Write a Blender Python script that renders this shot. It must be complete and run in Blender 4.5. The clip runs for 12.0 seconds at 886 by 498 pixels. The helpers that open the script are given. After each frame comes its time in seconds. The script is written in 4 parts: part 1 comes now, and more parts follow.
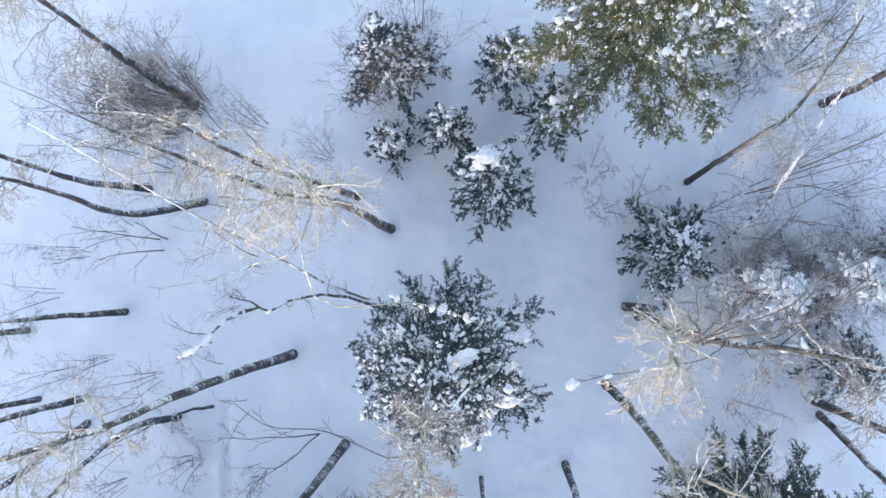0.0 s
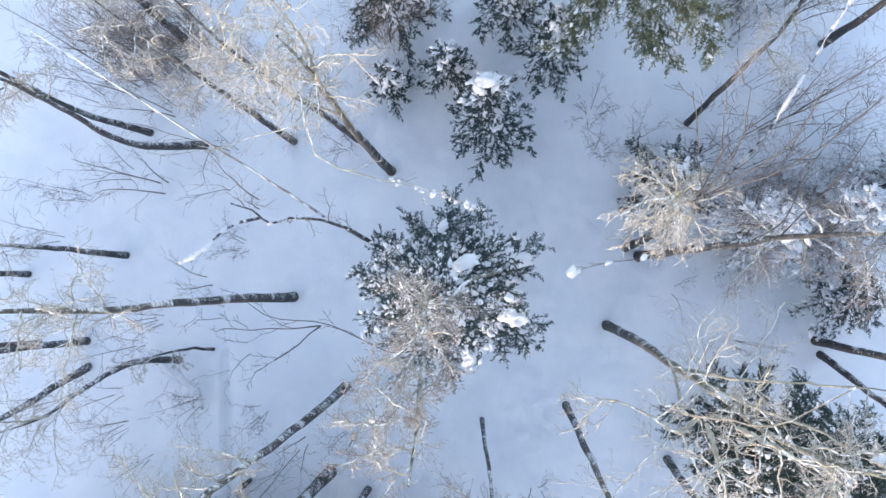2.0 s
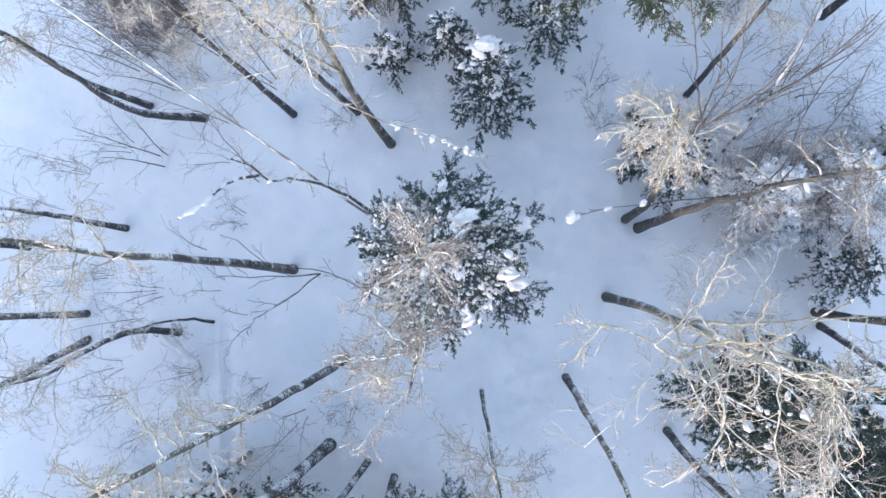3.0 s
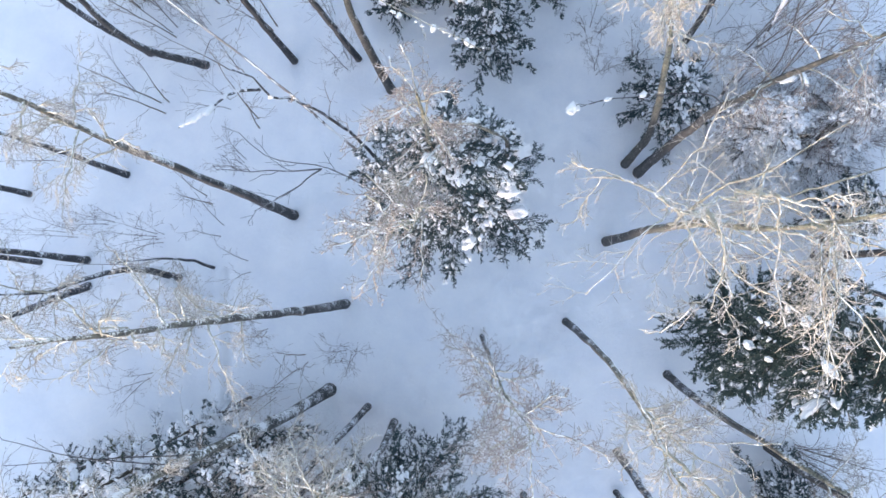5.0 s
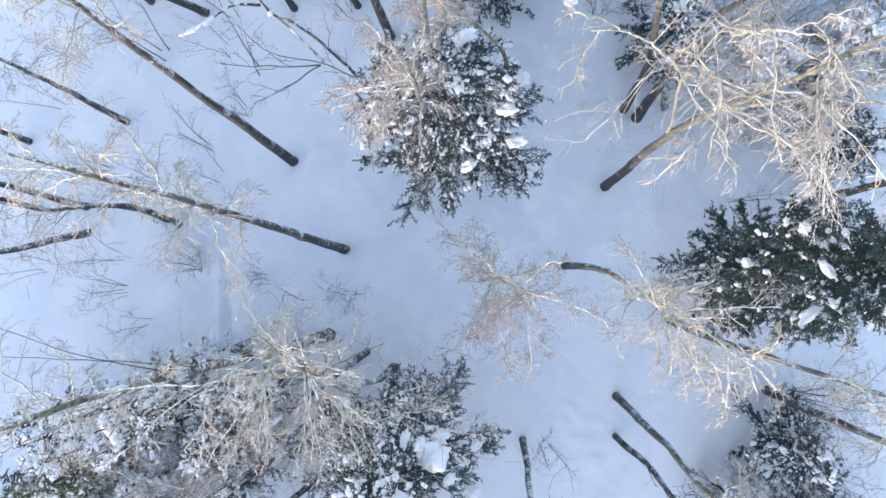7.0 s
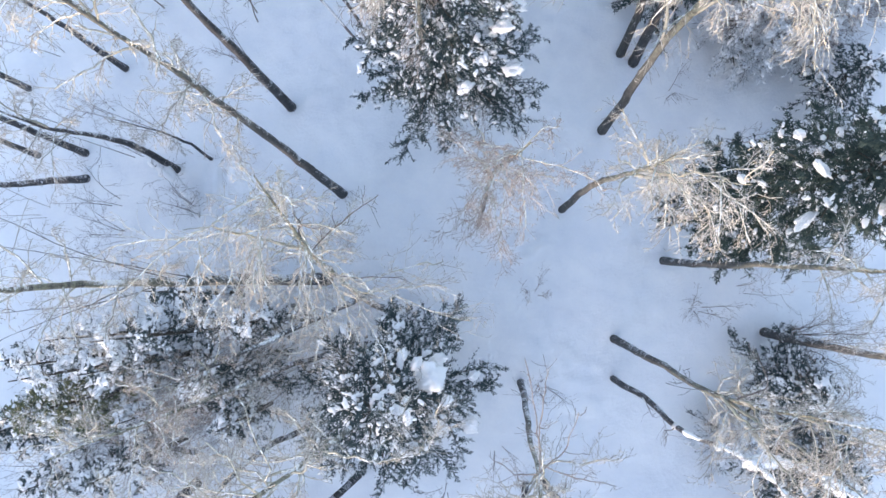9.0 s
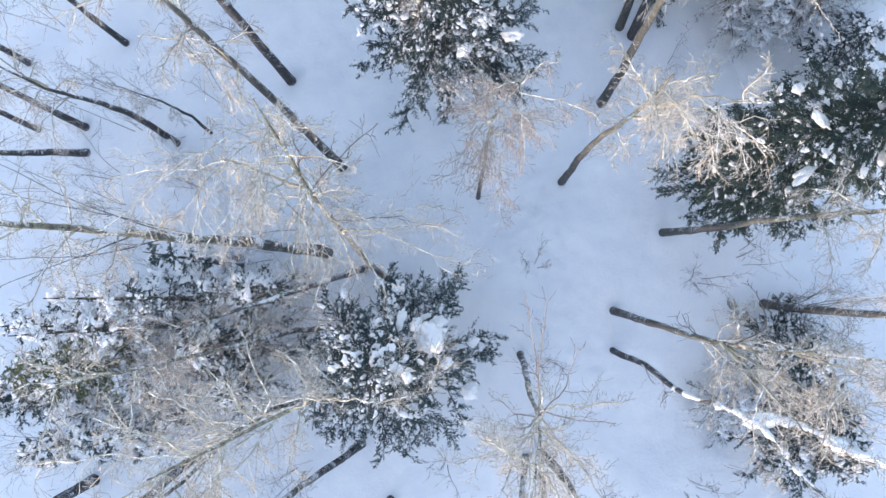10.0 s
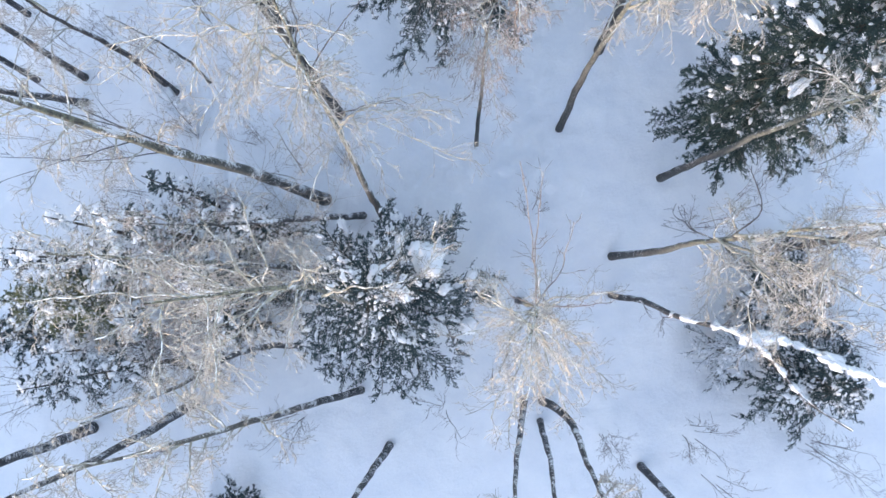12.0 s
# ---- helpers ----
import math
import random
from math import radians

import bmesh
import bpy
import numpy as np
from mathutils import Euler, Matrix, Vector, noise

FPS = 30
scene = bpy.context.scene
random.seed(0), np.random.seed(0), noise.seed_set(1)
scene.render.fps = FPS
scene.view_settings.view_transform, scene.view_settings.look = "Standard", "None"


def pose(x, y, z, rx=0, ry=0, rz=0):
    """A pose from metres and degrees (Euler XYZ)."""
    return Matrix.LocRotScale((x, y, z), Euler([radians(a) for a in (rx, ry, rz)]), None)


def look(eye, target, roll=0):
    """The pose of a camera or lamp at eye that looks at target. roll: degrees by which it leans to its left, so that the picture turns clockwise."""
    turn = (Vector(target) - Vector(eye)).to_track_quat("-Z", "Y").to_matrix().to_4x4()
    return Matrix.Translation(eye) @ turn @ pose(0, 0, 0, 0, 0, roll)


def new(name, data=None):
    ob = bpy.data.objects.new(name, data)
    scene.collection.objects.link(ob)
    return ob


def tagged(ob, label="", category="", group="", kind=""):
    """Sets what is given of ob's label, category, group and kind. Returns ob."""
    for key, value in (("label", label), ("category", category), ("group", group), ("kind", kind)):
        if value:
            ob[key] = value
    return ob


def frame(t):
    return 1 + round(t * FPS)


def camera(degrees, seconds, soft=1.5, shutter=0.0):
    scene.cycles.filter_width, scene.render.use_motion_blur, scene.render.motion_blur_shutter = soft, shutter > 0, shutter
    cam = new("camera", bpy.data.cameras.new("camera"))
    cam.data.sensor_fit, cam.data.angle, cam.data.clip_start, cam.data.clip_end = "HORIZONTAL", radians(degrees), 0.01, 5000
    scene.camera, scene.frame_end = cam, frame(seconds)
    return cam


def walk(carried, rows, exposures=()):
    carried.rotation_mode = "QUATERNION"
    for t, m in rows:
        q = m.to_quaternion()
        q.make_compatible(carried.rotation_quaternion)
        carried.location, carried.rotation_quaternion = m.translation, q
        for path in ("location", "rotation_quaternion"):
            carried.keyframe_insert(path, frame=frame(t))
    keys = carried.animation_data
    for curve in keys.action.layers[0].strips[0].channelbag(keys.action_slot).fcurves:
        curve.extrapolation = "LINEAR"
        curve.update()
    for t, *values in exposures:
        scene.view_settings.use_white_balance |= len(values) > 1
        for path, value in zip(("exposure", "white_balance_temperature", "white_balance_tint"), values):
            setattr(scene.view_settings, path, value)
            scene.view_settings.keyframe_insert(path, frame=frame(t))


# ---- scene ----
# ---------------------------------------------------------------- camera
cam = camera(60.1, 12.0, 1.5)
PATH = [
    (0.000, 0.000, 0.000, 36.000, 1.580, 2.667, 0.000),
    (0.500, -0.005, -0.746, 35.985, 1.643, 2.670, -0.018),
    (1.000, -0.009, -1.482, 35.971, 1.699, 2.675, -0.038),
    (1.500, -0.016, -2.188, 35.958, 1.756, 2.680, -0.058),
    (2.000, -0.020, -2.885, 35.944, 1.819, 2.684, -0.076),
    (2.500, -0.015, -3.586, 35.931, 1.893, 2.685, -0.091),
    (3.000, -0.010, -4.293, 35.917, 1.984, 2.684, -0.101),
    (3.500, -0.015, -5.010, 35.903, 2.096, 2.678, -0.104),
    (4.000, -0.025, -5.737, 35.888, 2.225, 2.667, -0.100),
    (4.500, -0.039, -6.469, 35.873, 2.365, 2.655, -0.093),
    (5.000, -0.050, -7.202, 35.856, 2.512, 2.643, -0.085),
    (5.500, -0.062, -7.939, 35.837, 2.658, 2.632, -0.080),
    (6.000, -0.066, -8.674, 35.817, 2.799, 2.625, -0.081),
    (6.500, -0.052, -9.400, 35.795, 2.936, 2.622, -0.085),
    (7.000, -0.031, -10.125, 35.772, 3.075, 2.623, -0.091),
    (7.500, -0.006, -10.863, 35.746, 3.214, 2.625, -0.100),
    (8.000, 0.024, -11.609, 35.720, 3.352, 2.627, -0.112),
    (8.500, 0.052, -12.354, 35.693, 3.487, 2.629, -0.128),
    (9.000, 0.069, -13.087, 35.665, 3.617, 2.630, -0.148),
    (9.500, 0.072, -13.807, 35.636, 3.742, 2.629, -0.174),
    (10.000, 0.074, -14.520, 35.608, 3.862, 2.627, -0.206),
    (10.500, 0.093, -15.226, 35.579, 3.979, 2.625, -0.242),
    (11.000, 0.112, -15.925, 35.551, 4.095, 2.622, -0.280),
    (11.500, 0.119, -16.614, 35.523, 4.210, 2.620, -0.318),
    (12.000, 0.123, -17.299, 35.495, 4.327, 2.617, -0.354),
]
walk(cam, [(t, pose(x, y, z, rx, ry, rz)) for t, x, y, z, rx, ry, rz in PATH], [(0, 2.46, 8020, 22), (9, 2.44, 8020, 22), (12, 2.38, 8020, 22)])

# ---------------------------------------------------------------- light
SUN_HEIGHT, SUN_TURN = radians(10), radians(213)
world = bpy.data.worlds.new("winter_sky")
scene.world = world
world.use_nodes = True
wn = world.node_tree.nodes
sky = wn.new("ShaderNodeTexSky")
sky.sky_type = "NISHITA"
sky.sun_disc = False
sky.sun_elevation, sky.sun_rotation = SUN_HEIGHT, SUN_TURN
sky.air_density, sky.dust_density, sky.ozone_density = 1.0, 0.4, 1.6
wn["Background"].inputs["Strength"].default_value = 0.15
world.node_tree.links.new(sky.outputs[0], wn["Background"].inputs["Color"])

sun_data = bpy.data.lights.new("sun", "SUN")
sun_data.energy, sun_data.angle, sun_data.color = 0.86, radians(1.5), (1.0, 0.935, 0.865)
sun = new("sun", sun_data)
sun_way = Vector((math.sin(SUN_TURN) * math.cos(SUN_HEIGHT), math.cos(SUN_TURN) * math.cos(SUN_HEIGHT), math.sin(SUN_HEIGHT)))
sun.matrix_world = look(sun_way * 60, (0, 0, 0))


# ---------------------------------------------------------------- materials
def shader(name, rough=0.8):
    m = bpy.data.materials.new(name)
    m.use_nodes = True
    nodes, links = m.node_tree.nodes, m.node_tree.links
    bsdf = nodes["Principled BSDF"]
    bsdf.inputs["Roughness"].default_value = rough
    bsdf.inputs["Specular IOR Level"].default_value = 0.25
    return m, nodes, links, bsdf


def noise_of(nodes, links, scale, detail=4.0, rough=0.6, stretch=None):
    geo = nodes.new("ShaderNodeTexCoord")
    n = nodes.new("ShaderNodeTexNoise")
    n.inputs["Scale"].default_value, n.inputs["Detail"].default_value, n.inputs["Roughness"].default_value = scale, detail, rough
    if stretch:
        mp = nodes.new("ShaderNodeMapping")
        mp.inputs["Scale"].default_value = stretch
        links.new(geo.outputs["Object"], mp.inputs["Vector"])
        links.new(mp.outputs[0], n.inputs["Vector"])
    else:
        links.new(geo.outputs["Object"], n.inputs["Vector"])
    return n.outputs["Fac"]


def ramp(nodes, links, fac, stops):
    r = nodes.new("ShaderNodeValToRGB")
    while len(r.color_ramp.elements) < len(stops):
        r.color_ramp.elements.new(0.5)
    for e, (pos, col) in zip(r.color_ramp.elements, stops):
        e.position, e.color = pos, (*col, 1)
    links.new(fac, r.inputs[0])
    return r.outputs[0]


def blend(nodes, links, fac, a, b):
    mx = nodes.new("ShaderNodeMix")
    mx.data_type = "RGBA"
    for socket, value in ((mx.inputs["Factor"], fac), (mx.inputs[6], a), (mx.inputs[7], b)):
        if isinstance(value, (tuple, float)):
            socket.default_value = (*value, 1) if isinstance(value, tuple) else value
        else:
            links.new(value, socket)
    return mx.outputs[2]


def bump(nodes, links, bsdf, height, strength, distance):
    b = nodes.new("ShaderNodeBump")
    b.inputs["Strength"].default_value, b.inputs["Distance"].default_value = strength, distance
    links.new(height, b.inputs["Height"])
    links.new(b.outputs[0], bsdf.inputs["Normal"])


def snow_material(name, low, high, scale):
    m, nodes, links, bsdf = shader(name, 0.75)
    wide = noise_of(nodes, links, scale, 5.0, 0.55)
    fine = noise_of(nodes, links, scale * 14, 4.0, 0.7)
    col = ramp(nodes, links, wide, ((0.35, low), (0.65, high)))
    links.new(blend(nodes, links, 0.25, col, ramp(nodes, links, fine, ((0.35, low), (0.7, high)))), bsdf.inputs["Base Color"])
    bump(nodes, links, bsdf, fine, 0.5, 0.06)
    return m


def bark_material(name, dark, mid, light, crust=0.5, lichen=None, sunlit_from=9.0):
    """Furrowed bark, with wind-blown snow stuck to one side, and lichen on the upper stem that also paints it sunlit.
    """
    m, nodes, links, bsdf = shader(name, 0.9)
    grain = noise_of(nodes, links, 5.0, 6.0, 0.7, (3.0, 3.0, 0.5))
    col = ramp(nodes, links, grain, ((0.3, dark), (0.52, mid), (0.75, light)))
    geo = nodes.new("ShaderNodeNewGeometry")
    if lichen:
        # lichen tone fades in with height, painting the sunlit upper stem as well
        sep = nodes.new("ShaderNodeSeparateXYZ")
        links.new(geo.outputs["Position"], sep.inputs[0])
        rise = nodes.new("ShaderNodeMapRange")
        rise.inputs["From Min"].default_value, rise.inputs["From Max"].default_value = sunlit_from, sunlit_from + 9
        links.new(sep.outputs[2], rise.inputs["Value"])
        spots = noise_of(nodes, links, 5.5, 6.0, 0.8)
        both = nodes.new("ShaderNodeMath")
        both.operation = "MULTIPLY"
        links.new(rise.outputs[0], both.inputs[0])
        links.new(ramp(nodes, links, spots, ((0.44, (0.05,) * 3), (0.56, (1,) * 3))), both.inputs[1])
        col = blend(nodes, links, both.outputs[0], col, lichen)
    side = nodes.new("ShaderNodeVectorMath")
    side.operation = "DOT_PRODUCT"
    side.inputs[1].default_value = (0.35, 0.75, 0.55)
    links.new(geo.outputs["Normal"], side.inputs[0])
    # broken flecks of snow in the furrows, within larger patches
    fleck = noise_of(nodes, links, 9.5, 5.0, 0.75, (1.0, 1.0, 1.5))
    patch = noise_of(nodes, links, 0.9, 3.0, 0.6)
    both = nodes.new("ShaderNodeMath")
    both.operation = "MULTIPLY_ADD"
    both.inputs[1].default_value = 0.55
    links.new(fleck, both.inputs[0])
    half = nodes.new("ShaderNodeMath")
    half.operation = "MULTIPLY"
    half.inputs[1].default_value = 0.45
    links.new(patch, half.inputs[0])
    links.new(half.outputs[0], both.inputs[2])
    add = nodes.new("ShaderNodeMath")
    add.operation = "MULTIPLY_ADD"
    add.inputs[1].default_value = 0.06
    links.new(side.outputs["Value"], add.inputs[0])
    links.new(both.outputs[0], add.inputs[2])
    mask = ramp(nodes, links, add.outputs[0], ((0.668 - 0.2 * crust, (0, 0, 0)), (0.70 - 0.2 * crust, (1, 1, 1))))
    links.new(blend(nodes, links, mask, col, (0.72, 0.75, 0.80)), bsdf.inputs["Base Color"])
    bump(nodes, links, bsdf, grain, 0.8, 0.03)
    return m


def strand_material(name, a, b, c, scale=1.3, dusting=0.0, crust=1.7):
    m, nodes, links, bsdf = shader(name, 0.75)
    info = nodes.new("ShaderNodeNewGeometry")
    fac = noise_of(nodes, links, scale, 5.0, 0.7)
    col = ramp(nodes, links, fac, ((0.32, a), (0.5, b), (0.68, c)))
    own = ramp(nodes, links, info.outputs["Random Per Island"], ((0.0, a), (0.5, b), (1.0, c)))
    col = blend(nodes, links, 0.55, col, own)
    if dusting:
        # loose snow that lies on upward faces, in drifts
        sep = nodes.new("ShaderNodeSeparateXYZ")
        links.new(info.outputs["Normal"], sep.inputs[0])
        add = nodes.new("ShaderNodeMath")
        add.operation = "MULTIPLY_ADD"
        add.inputs[1].default_value = 0.3
        links.new(sep.outputs[2], add.inputs[0])
        links.new(noise_of(nodes, links, crust, 6.0, 0.68), add.inputs[2])
        lying = ramp(nodes, links, add.outputs[0], ((0.92 - 0.3 * dusting, (0, 0, 0)), (1.0 - 0.3 * dusting, (1, 1, 1))))
        col = blend(nodes, links, lying, col, (0.82, 0.85, 0.89))
    links.new(col, bsdf.inputs["Base Color"])
    return m


SNOW_GROUND = snow_material("settled_snow", (0.79, 0.82, 0.865), (0.91, 0.92, 0.935), 0.45)
SNOW_CLUMP = snow_material("clump_snow", (0.84, 0.86, 0.89), (0.93, 0.93, 0.94), 1.5)
BARK_DARK = bark_material("dark_alder_bark", (0.034, 0.037, 0.043), (0.064, 0.067, 0.074), (0.135, 0.137, 0.142), 0.6, (0.15, 0.152, 0.135), 12.0)
BARK_GREY = bark_material("grey_aspen_bark", (0.034, 0.037, 0.042), (0.072, 0.075, 0.078), (0.16, 0.163, 0.158), 0.62, (0.235, 0.24, 0.195), 8.0)
BARK_SPRUCE = bark_material("spruce_bark", (0.03, 0.027, 0.025), (0.07, 0.06, 0.05), (0.13, 0.11, 0.09), 0.5)
LIMB = strand_material("pale_limb_bark", (0.11, 0.107, 0.095), (0.31, 0.305, 0.268), (0.58, 0.578, 0.535), 4.5, 0.58, 7.0)
TWIG = strand_material("frosted_twigs", (0.165, 0.148, 0.142), (0.40, 0.378, 0.355), (0.74, 0.73, 0.705), 2.2)
TWIG_GREY = strand_material("grey_shrub_twigs", (0.115, 0.099, 0.099), (0.24, 0.21, 0.208), (0.45, 0.42, 0.42), 1.3, 0.38)
TWIG_BROWN = strand_material("brown_bush_twigs", (0.07, 0.052, 0.046), (0.17, 0.13, 0.11), (0.42, 0.35, 0.30), 1.3, 0.3)
WHIP = strand_material("dark_whips", (0.033, 0.034, 0.040), (0.070, 0.070, 0.080), (0.18, 0.178, 0.19), 3.0, 0.3, 5.0)
# lighter copy of the rosy twigs, with sunlight painted into the colour
TWIG_SUNLIT = strand_material("sunlit_thicket_twigs", (0.19, 0.165, 0.15), (0.42, 0.378, 0.35), (0.70, 0.665, 0.63), 1.8, 0.2)
TWIG_ROSE = strand_material("rosy_alder_twigs", (0.13, 0.105, 0.10), (0.29, 0.25, 0.24), (0.54, 0.50, 0.485), 1.6, 0.35)
NEEDLES = strand_material("spruce_needles", (0.021, 0.037, 0.042), (0.049, 0.075, 0.080), (0.105, 0.14, 0.132), 0.9, 0.38)
NEEDLES_DEEP = strand_material("deep_green_needles", (0.018, 0.034, 0.034), (0.043, 0.070, 0.066), (0.094, 0.126, 0.10), 0.8, 0.3)
# needles with the yellow of sunlight mixed into their colour
NEEDLES_SUN = strand_material("sunlit_spruce_needles", (0.026, 0.046, 0.040), (0.09, 0.115, 0.070), (0.34, 0.315, 0.16), 0.4, 0.40)
NEEDLES_RIME = strand_material("rimed_needles", (0.03, 0.043, 0.046), (0.085, 0.10, 0.105), (0.30, 0.32, 0.34), 1.6, 0.95)


# ---------------------------------------------------------------- mesh helpers
def part(name, me, material, parent=None, label=""):
    ob = new(name, me)
    if not me.materials:
        me.materials.append(material)
    ob.parent = parent
    return tagged(ob, label) if label else ob


def thing(name, place, label, category, group=""):
    ob = new(name)
    ob.location = place
    ob.empty_display_size = 0.3
    return tagged(ob, label, category, group)


def mesh_of(name, verts, faces):
    me = bpy.data.meshes.new(name)
    me.from_pydata(verts, [], faces)
    me.shade_smooth()
    me.update()
    return me


def unit(v):
    return v / np.maximum(np.linalg.norm(v, axis=-1, keepdims=True), 1e-9)


def tubes(paths, radii, sides):
    """Vertices and quads of round strands: paths (n, k, 3), radii (n, k)."""
    n, k, _ = paths.shape
    t = unit(np.gradient(paths, axis=1))
    mean = unit(t.mean(axis=1))
    ref = np.where(np.abs(mean[:, 2:3]) < 0.8, np.array([[0, 0, 1.0]]), np.array([[1.0, 0, 0]]))[:, None, :]
    u = unit(np.cross(t, np.broadcast_to(ref, t.shape)))
    v = np.cross(t, u)
    a = np.arange(sides) * 2 * np.pi / sides
    ring = u[:, :, None, :] * np.cos(a)[:, None] + v[:, :, None, :] * np.sin(a)[:, None]
    verts = (paths[:, :, None, :] + ring * radii[:, :, None, None]).reshape(-1, 3)
    i = np.arange(n * k * sides).reshape(n, k, sides)
    j = np.roll(i, -1, axis=2)
    faces = np.stack([i[:, :-1], j[:, :-1], j[:, 1:], i[:, 1:]], axis=-1).reshape(-1, 4)
    return verts, faces


def blades(paths, width):
    """Short needle brushes, widest near the middle and folded along it: paths (n, 2, 3), width (n,)."""
    a, b = paths[:, 0], paths[:, 1]
    t = unit(b - a)
    u = unit(np.cross(t, np.array([0.12, 0.07, 1.0])))
    v = np.cross(u, t)
    w = width[:, None]
    m = a + (b - a) * 0.42 - v * w * 0.5
    verts = np.stack([a, m - u * w, b, m + u * w], axis=1).reshape(-1, 3)
    i = (np.arange(len(paths)) * 4)[:, None]
    faces = np.concatenate([i + np.array([0, 2, 1]), i + np.array([0, 3, 2])])
    return verts, faces


def joined(name, groups):
    vs, fs, base = [], [], 0
    for v, f in groups:
        vs.append(v)
        fs += (f + base).tolist()
        base += len(v)
    return mesh_of(name, np.concatenate(vs), fs)


def along(path, s):
    """Points of a polyline (k, 3) at the fractions s of its length, rounded as a smooth curve."""
    path = np.asarray(path, float)
    step = np.r_[0, np.cumsum(np.linalg.norm(np.diff(path, axis=0), axis=1))]
    step /= step[-1]
    slope = np.gradient(path, step, axis=0)
    s = np.asarray(s)
    j = np.clip(np.searchsorted(step, s, side="right") - 1, 0, len(step) - 2)
    h = (step[j + 1] - step[j])[:, None]
    q = ((s - step[j]) / h[:, 0])[:, None]
    return ((2 * q**3 - 3 * q**2 + 1) * path[j] + (q**3 - 2 * q**2 + q) * h * slope[j]
            + (-2 * q**3 + 3 * q**2) * path[j + 1] + (q**3 - q**2) * h * slope[j + 1])


def sprout(rng, paths, radii, count, s0, s1, length, spread, thick, k, droop=0.1, wiggle=0.08, rise=0.0, flat=0.0):
    """count offshoots on each path: their paths (n * count, k, 3) and radii."""
    n, k0, _ = paths.shape
    s = (s0 + (s1 - s0) * (np.arange(count) + rng.rand(n, count)) / count) * (k0 - 1)
    i = np.clip(s.astype(int), 0, k0 - 2)
    f = (s - i)[..., None]
    rows = np.arange(n)[:, None]
    start = paths[rows, i] * (1 - f) + paths[rows, i + 1] * f
    way = unit(paths[rows, i + 1] - paths[rows, i])
    wide = radii[rows, i] * (1 - f[..., 0]) + radii[rows, i + 1] * f[..., 0]
    side = rng.normal(size=way.shape)
    side[..., 2] *= 1 - flat
    side = unit(side - way * (side * way).sum(-1, keepdims=True))
    ang = np.radians(spread) * (0.7 + 0.6 * rng.rand(n, count))[..., None]
    d = unit(way * np.cos(ang) + side * np.sin(ang) + np.array([0, 0, rise]))
    ln = (length if np.ndim(length) == 0 else np.asarray(length)[:, None]) * (1.1 - 0.55 * (s / (k0 - 1))) * (0.55 + 0.75 * rng.rand(n, count))
    q = np.linspace(0, 1, k)
    bend = np.cumsum(rng.normal(size=(n, count, k, 3)) * wiggle, axis=2)
    bend -= bend[:, :, :1]
    p = start[:, :, None] + d[:, :, None] * (ln[..., None] * q)[..., None] + bend * ln[:, :, None, None]
    p[..., 2] -= droop * ln[..., None] * q**2
    r = np.minimum(wide * 0.7, thick)[..., None] * (1 - 0.65 * q)
    return p.reshape(-1, k, 3), r.reshape(-1, k)


def ball(name, seed, rings=5, segs=9):
    """A lump of snow: flat below, uneven above, unit radius."""
    noise_at = Vector((seed * 7.3, seed * 1.9, 0))
    verts, faces = [], []
    for a in range(rings + 1):
        th = math.pi * (0.04 + 0.92 * a / rings)
        for b in range(segs):
            ph = 2 * math.pi * b / segs
            p = Vector((math.sin(th) * math.cos(ph), math.sin(th) * math.sin(ph), math.cos(th)))
            p *= 0.88 + 0.62 * noise.noise(p * 1.4 + noise_at) + 0.34 * noise.noise(p * 2.9 + noise_at) + 0.16 * noise.noise(p * 6.1 + noise_at) + 0.07 * noise.noise(p * 13.0 + noise_at)
            p.z *= 0.5 if p.z > 0 else 0.25
            verts.append(p)
    for a in range(rings):
        for b in range(segs):
            c = (b + 1) % segs
            faces.append((a * segs + b, (a + 1) * segs + b, (a + 1) * segs + c, a * segs + c))
    faces.append(tuple(range(segs)))
    faces.append(tuple(reversed(range(rings * segs, (rings + 1) * segs))))
    me = mesh_of(name, verts, faces)
    me.materials.append(SNOW_CLUMP)
    return me


LUMPS = [ball("snow_lump", k, 6, 11) for k in range(14)]
MOUNDS = [ball("snow_mound", 20 + k, 14, 28) for k in range(5)]


def lump(rng, parent, place, size, long=1.0, turn=None, tilt=0.0, name="snow_clump"):
    """One snow clump, in its tree's own space."""
    ob = part(name, LUMPS[rng.randint(len(LUMPS))] if name == "snow_clump" else MOUNDS[rng.randint(len(MOUNDS))], SNOW_CLUMP, parent)
    ob.matrix_basis = (pose(*place, 0, tilt, rng.uniform(0, 360) if turn is None else turn)
                       @ Matrix.Diagonal((size * long, size, size * rng.uniform(0.7, 1.0), 1)))
    return ob


def crumbs(rng, places, size, ways):
    """Small flat crumbs of lying snow: places (n, 3), size (n,), ways (n,) the angle along which each is drawn out."""
    n = len(places)
    a = np.arange(6) * np.pi / 3 + rng.uniform(-0.3, 0.3, (n, 6))
    r = size[:, None] * rng.uniform(0.55, 1.25, (n, 6))
    x, y = r * np.cos(a) * rng.uniform(1.0, 2.2, (n, 1)), r * np.sin(a)
    c, s = np.cos(ways)[:, None], np.sin(ways)[:, None]
    ring = np.stack([x * c - y * s, x * s + y * c, np.zeros((n, 6))], axis=-1)
    top = np.stack([np.zeros(n), np.zeros(n), size * rng.uniform(0.45, 0.8, n)], axis=-1)[:, None]
    verts = (np.concatenate([ring, top], axis=1) + places[:, None]).reshape(-1, 3)
    k = np.arange(6)
    tri = np.stack([k, (k + 1) % 6, np.full(6, 6)], axis=1)
    faces = ((np.arange(n) * 7)[:, None, None] + tri[None]).reshape(-1, 3)
    return verts, faces


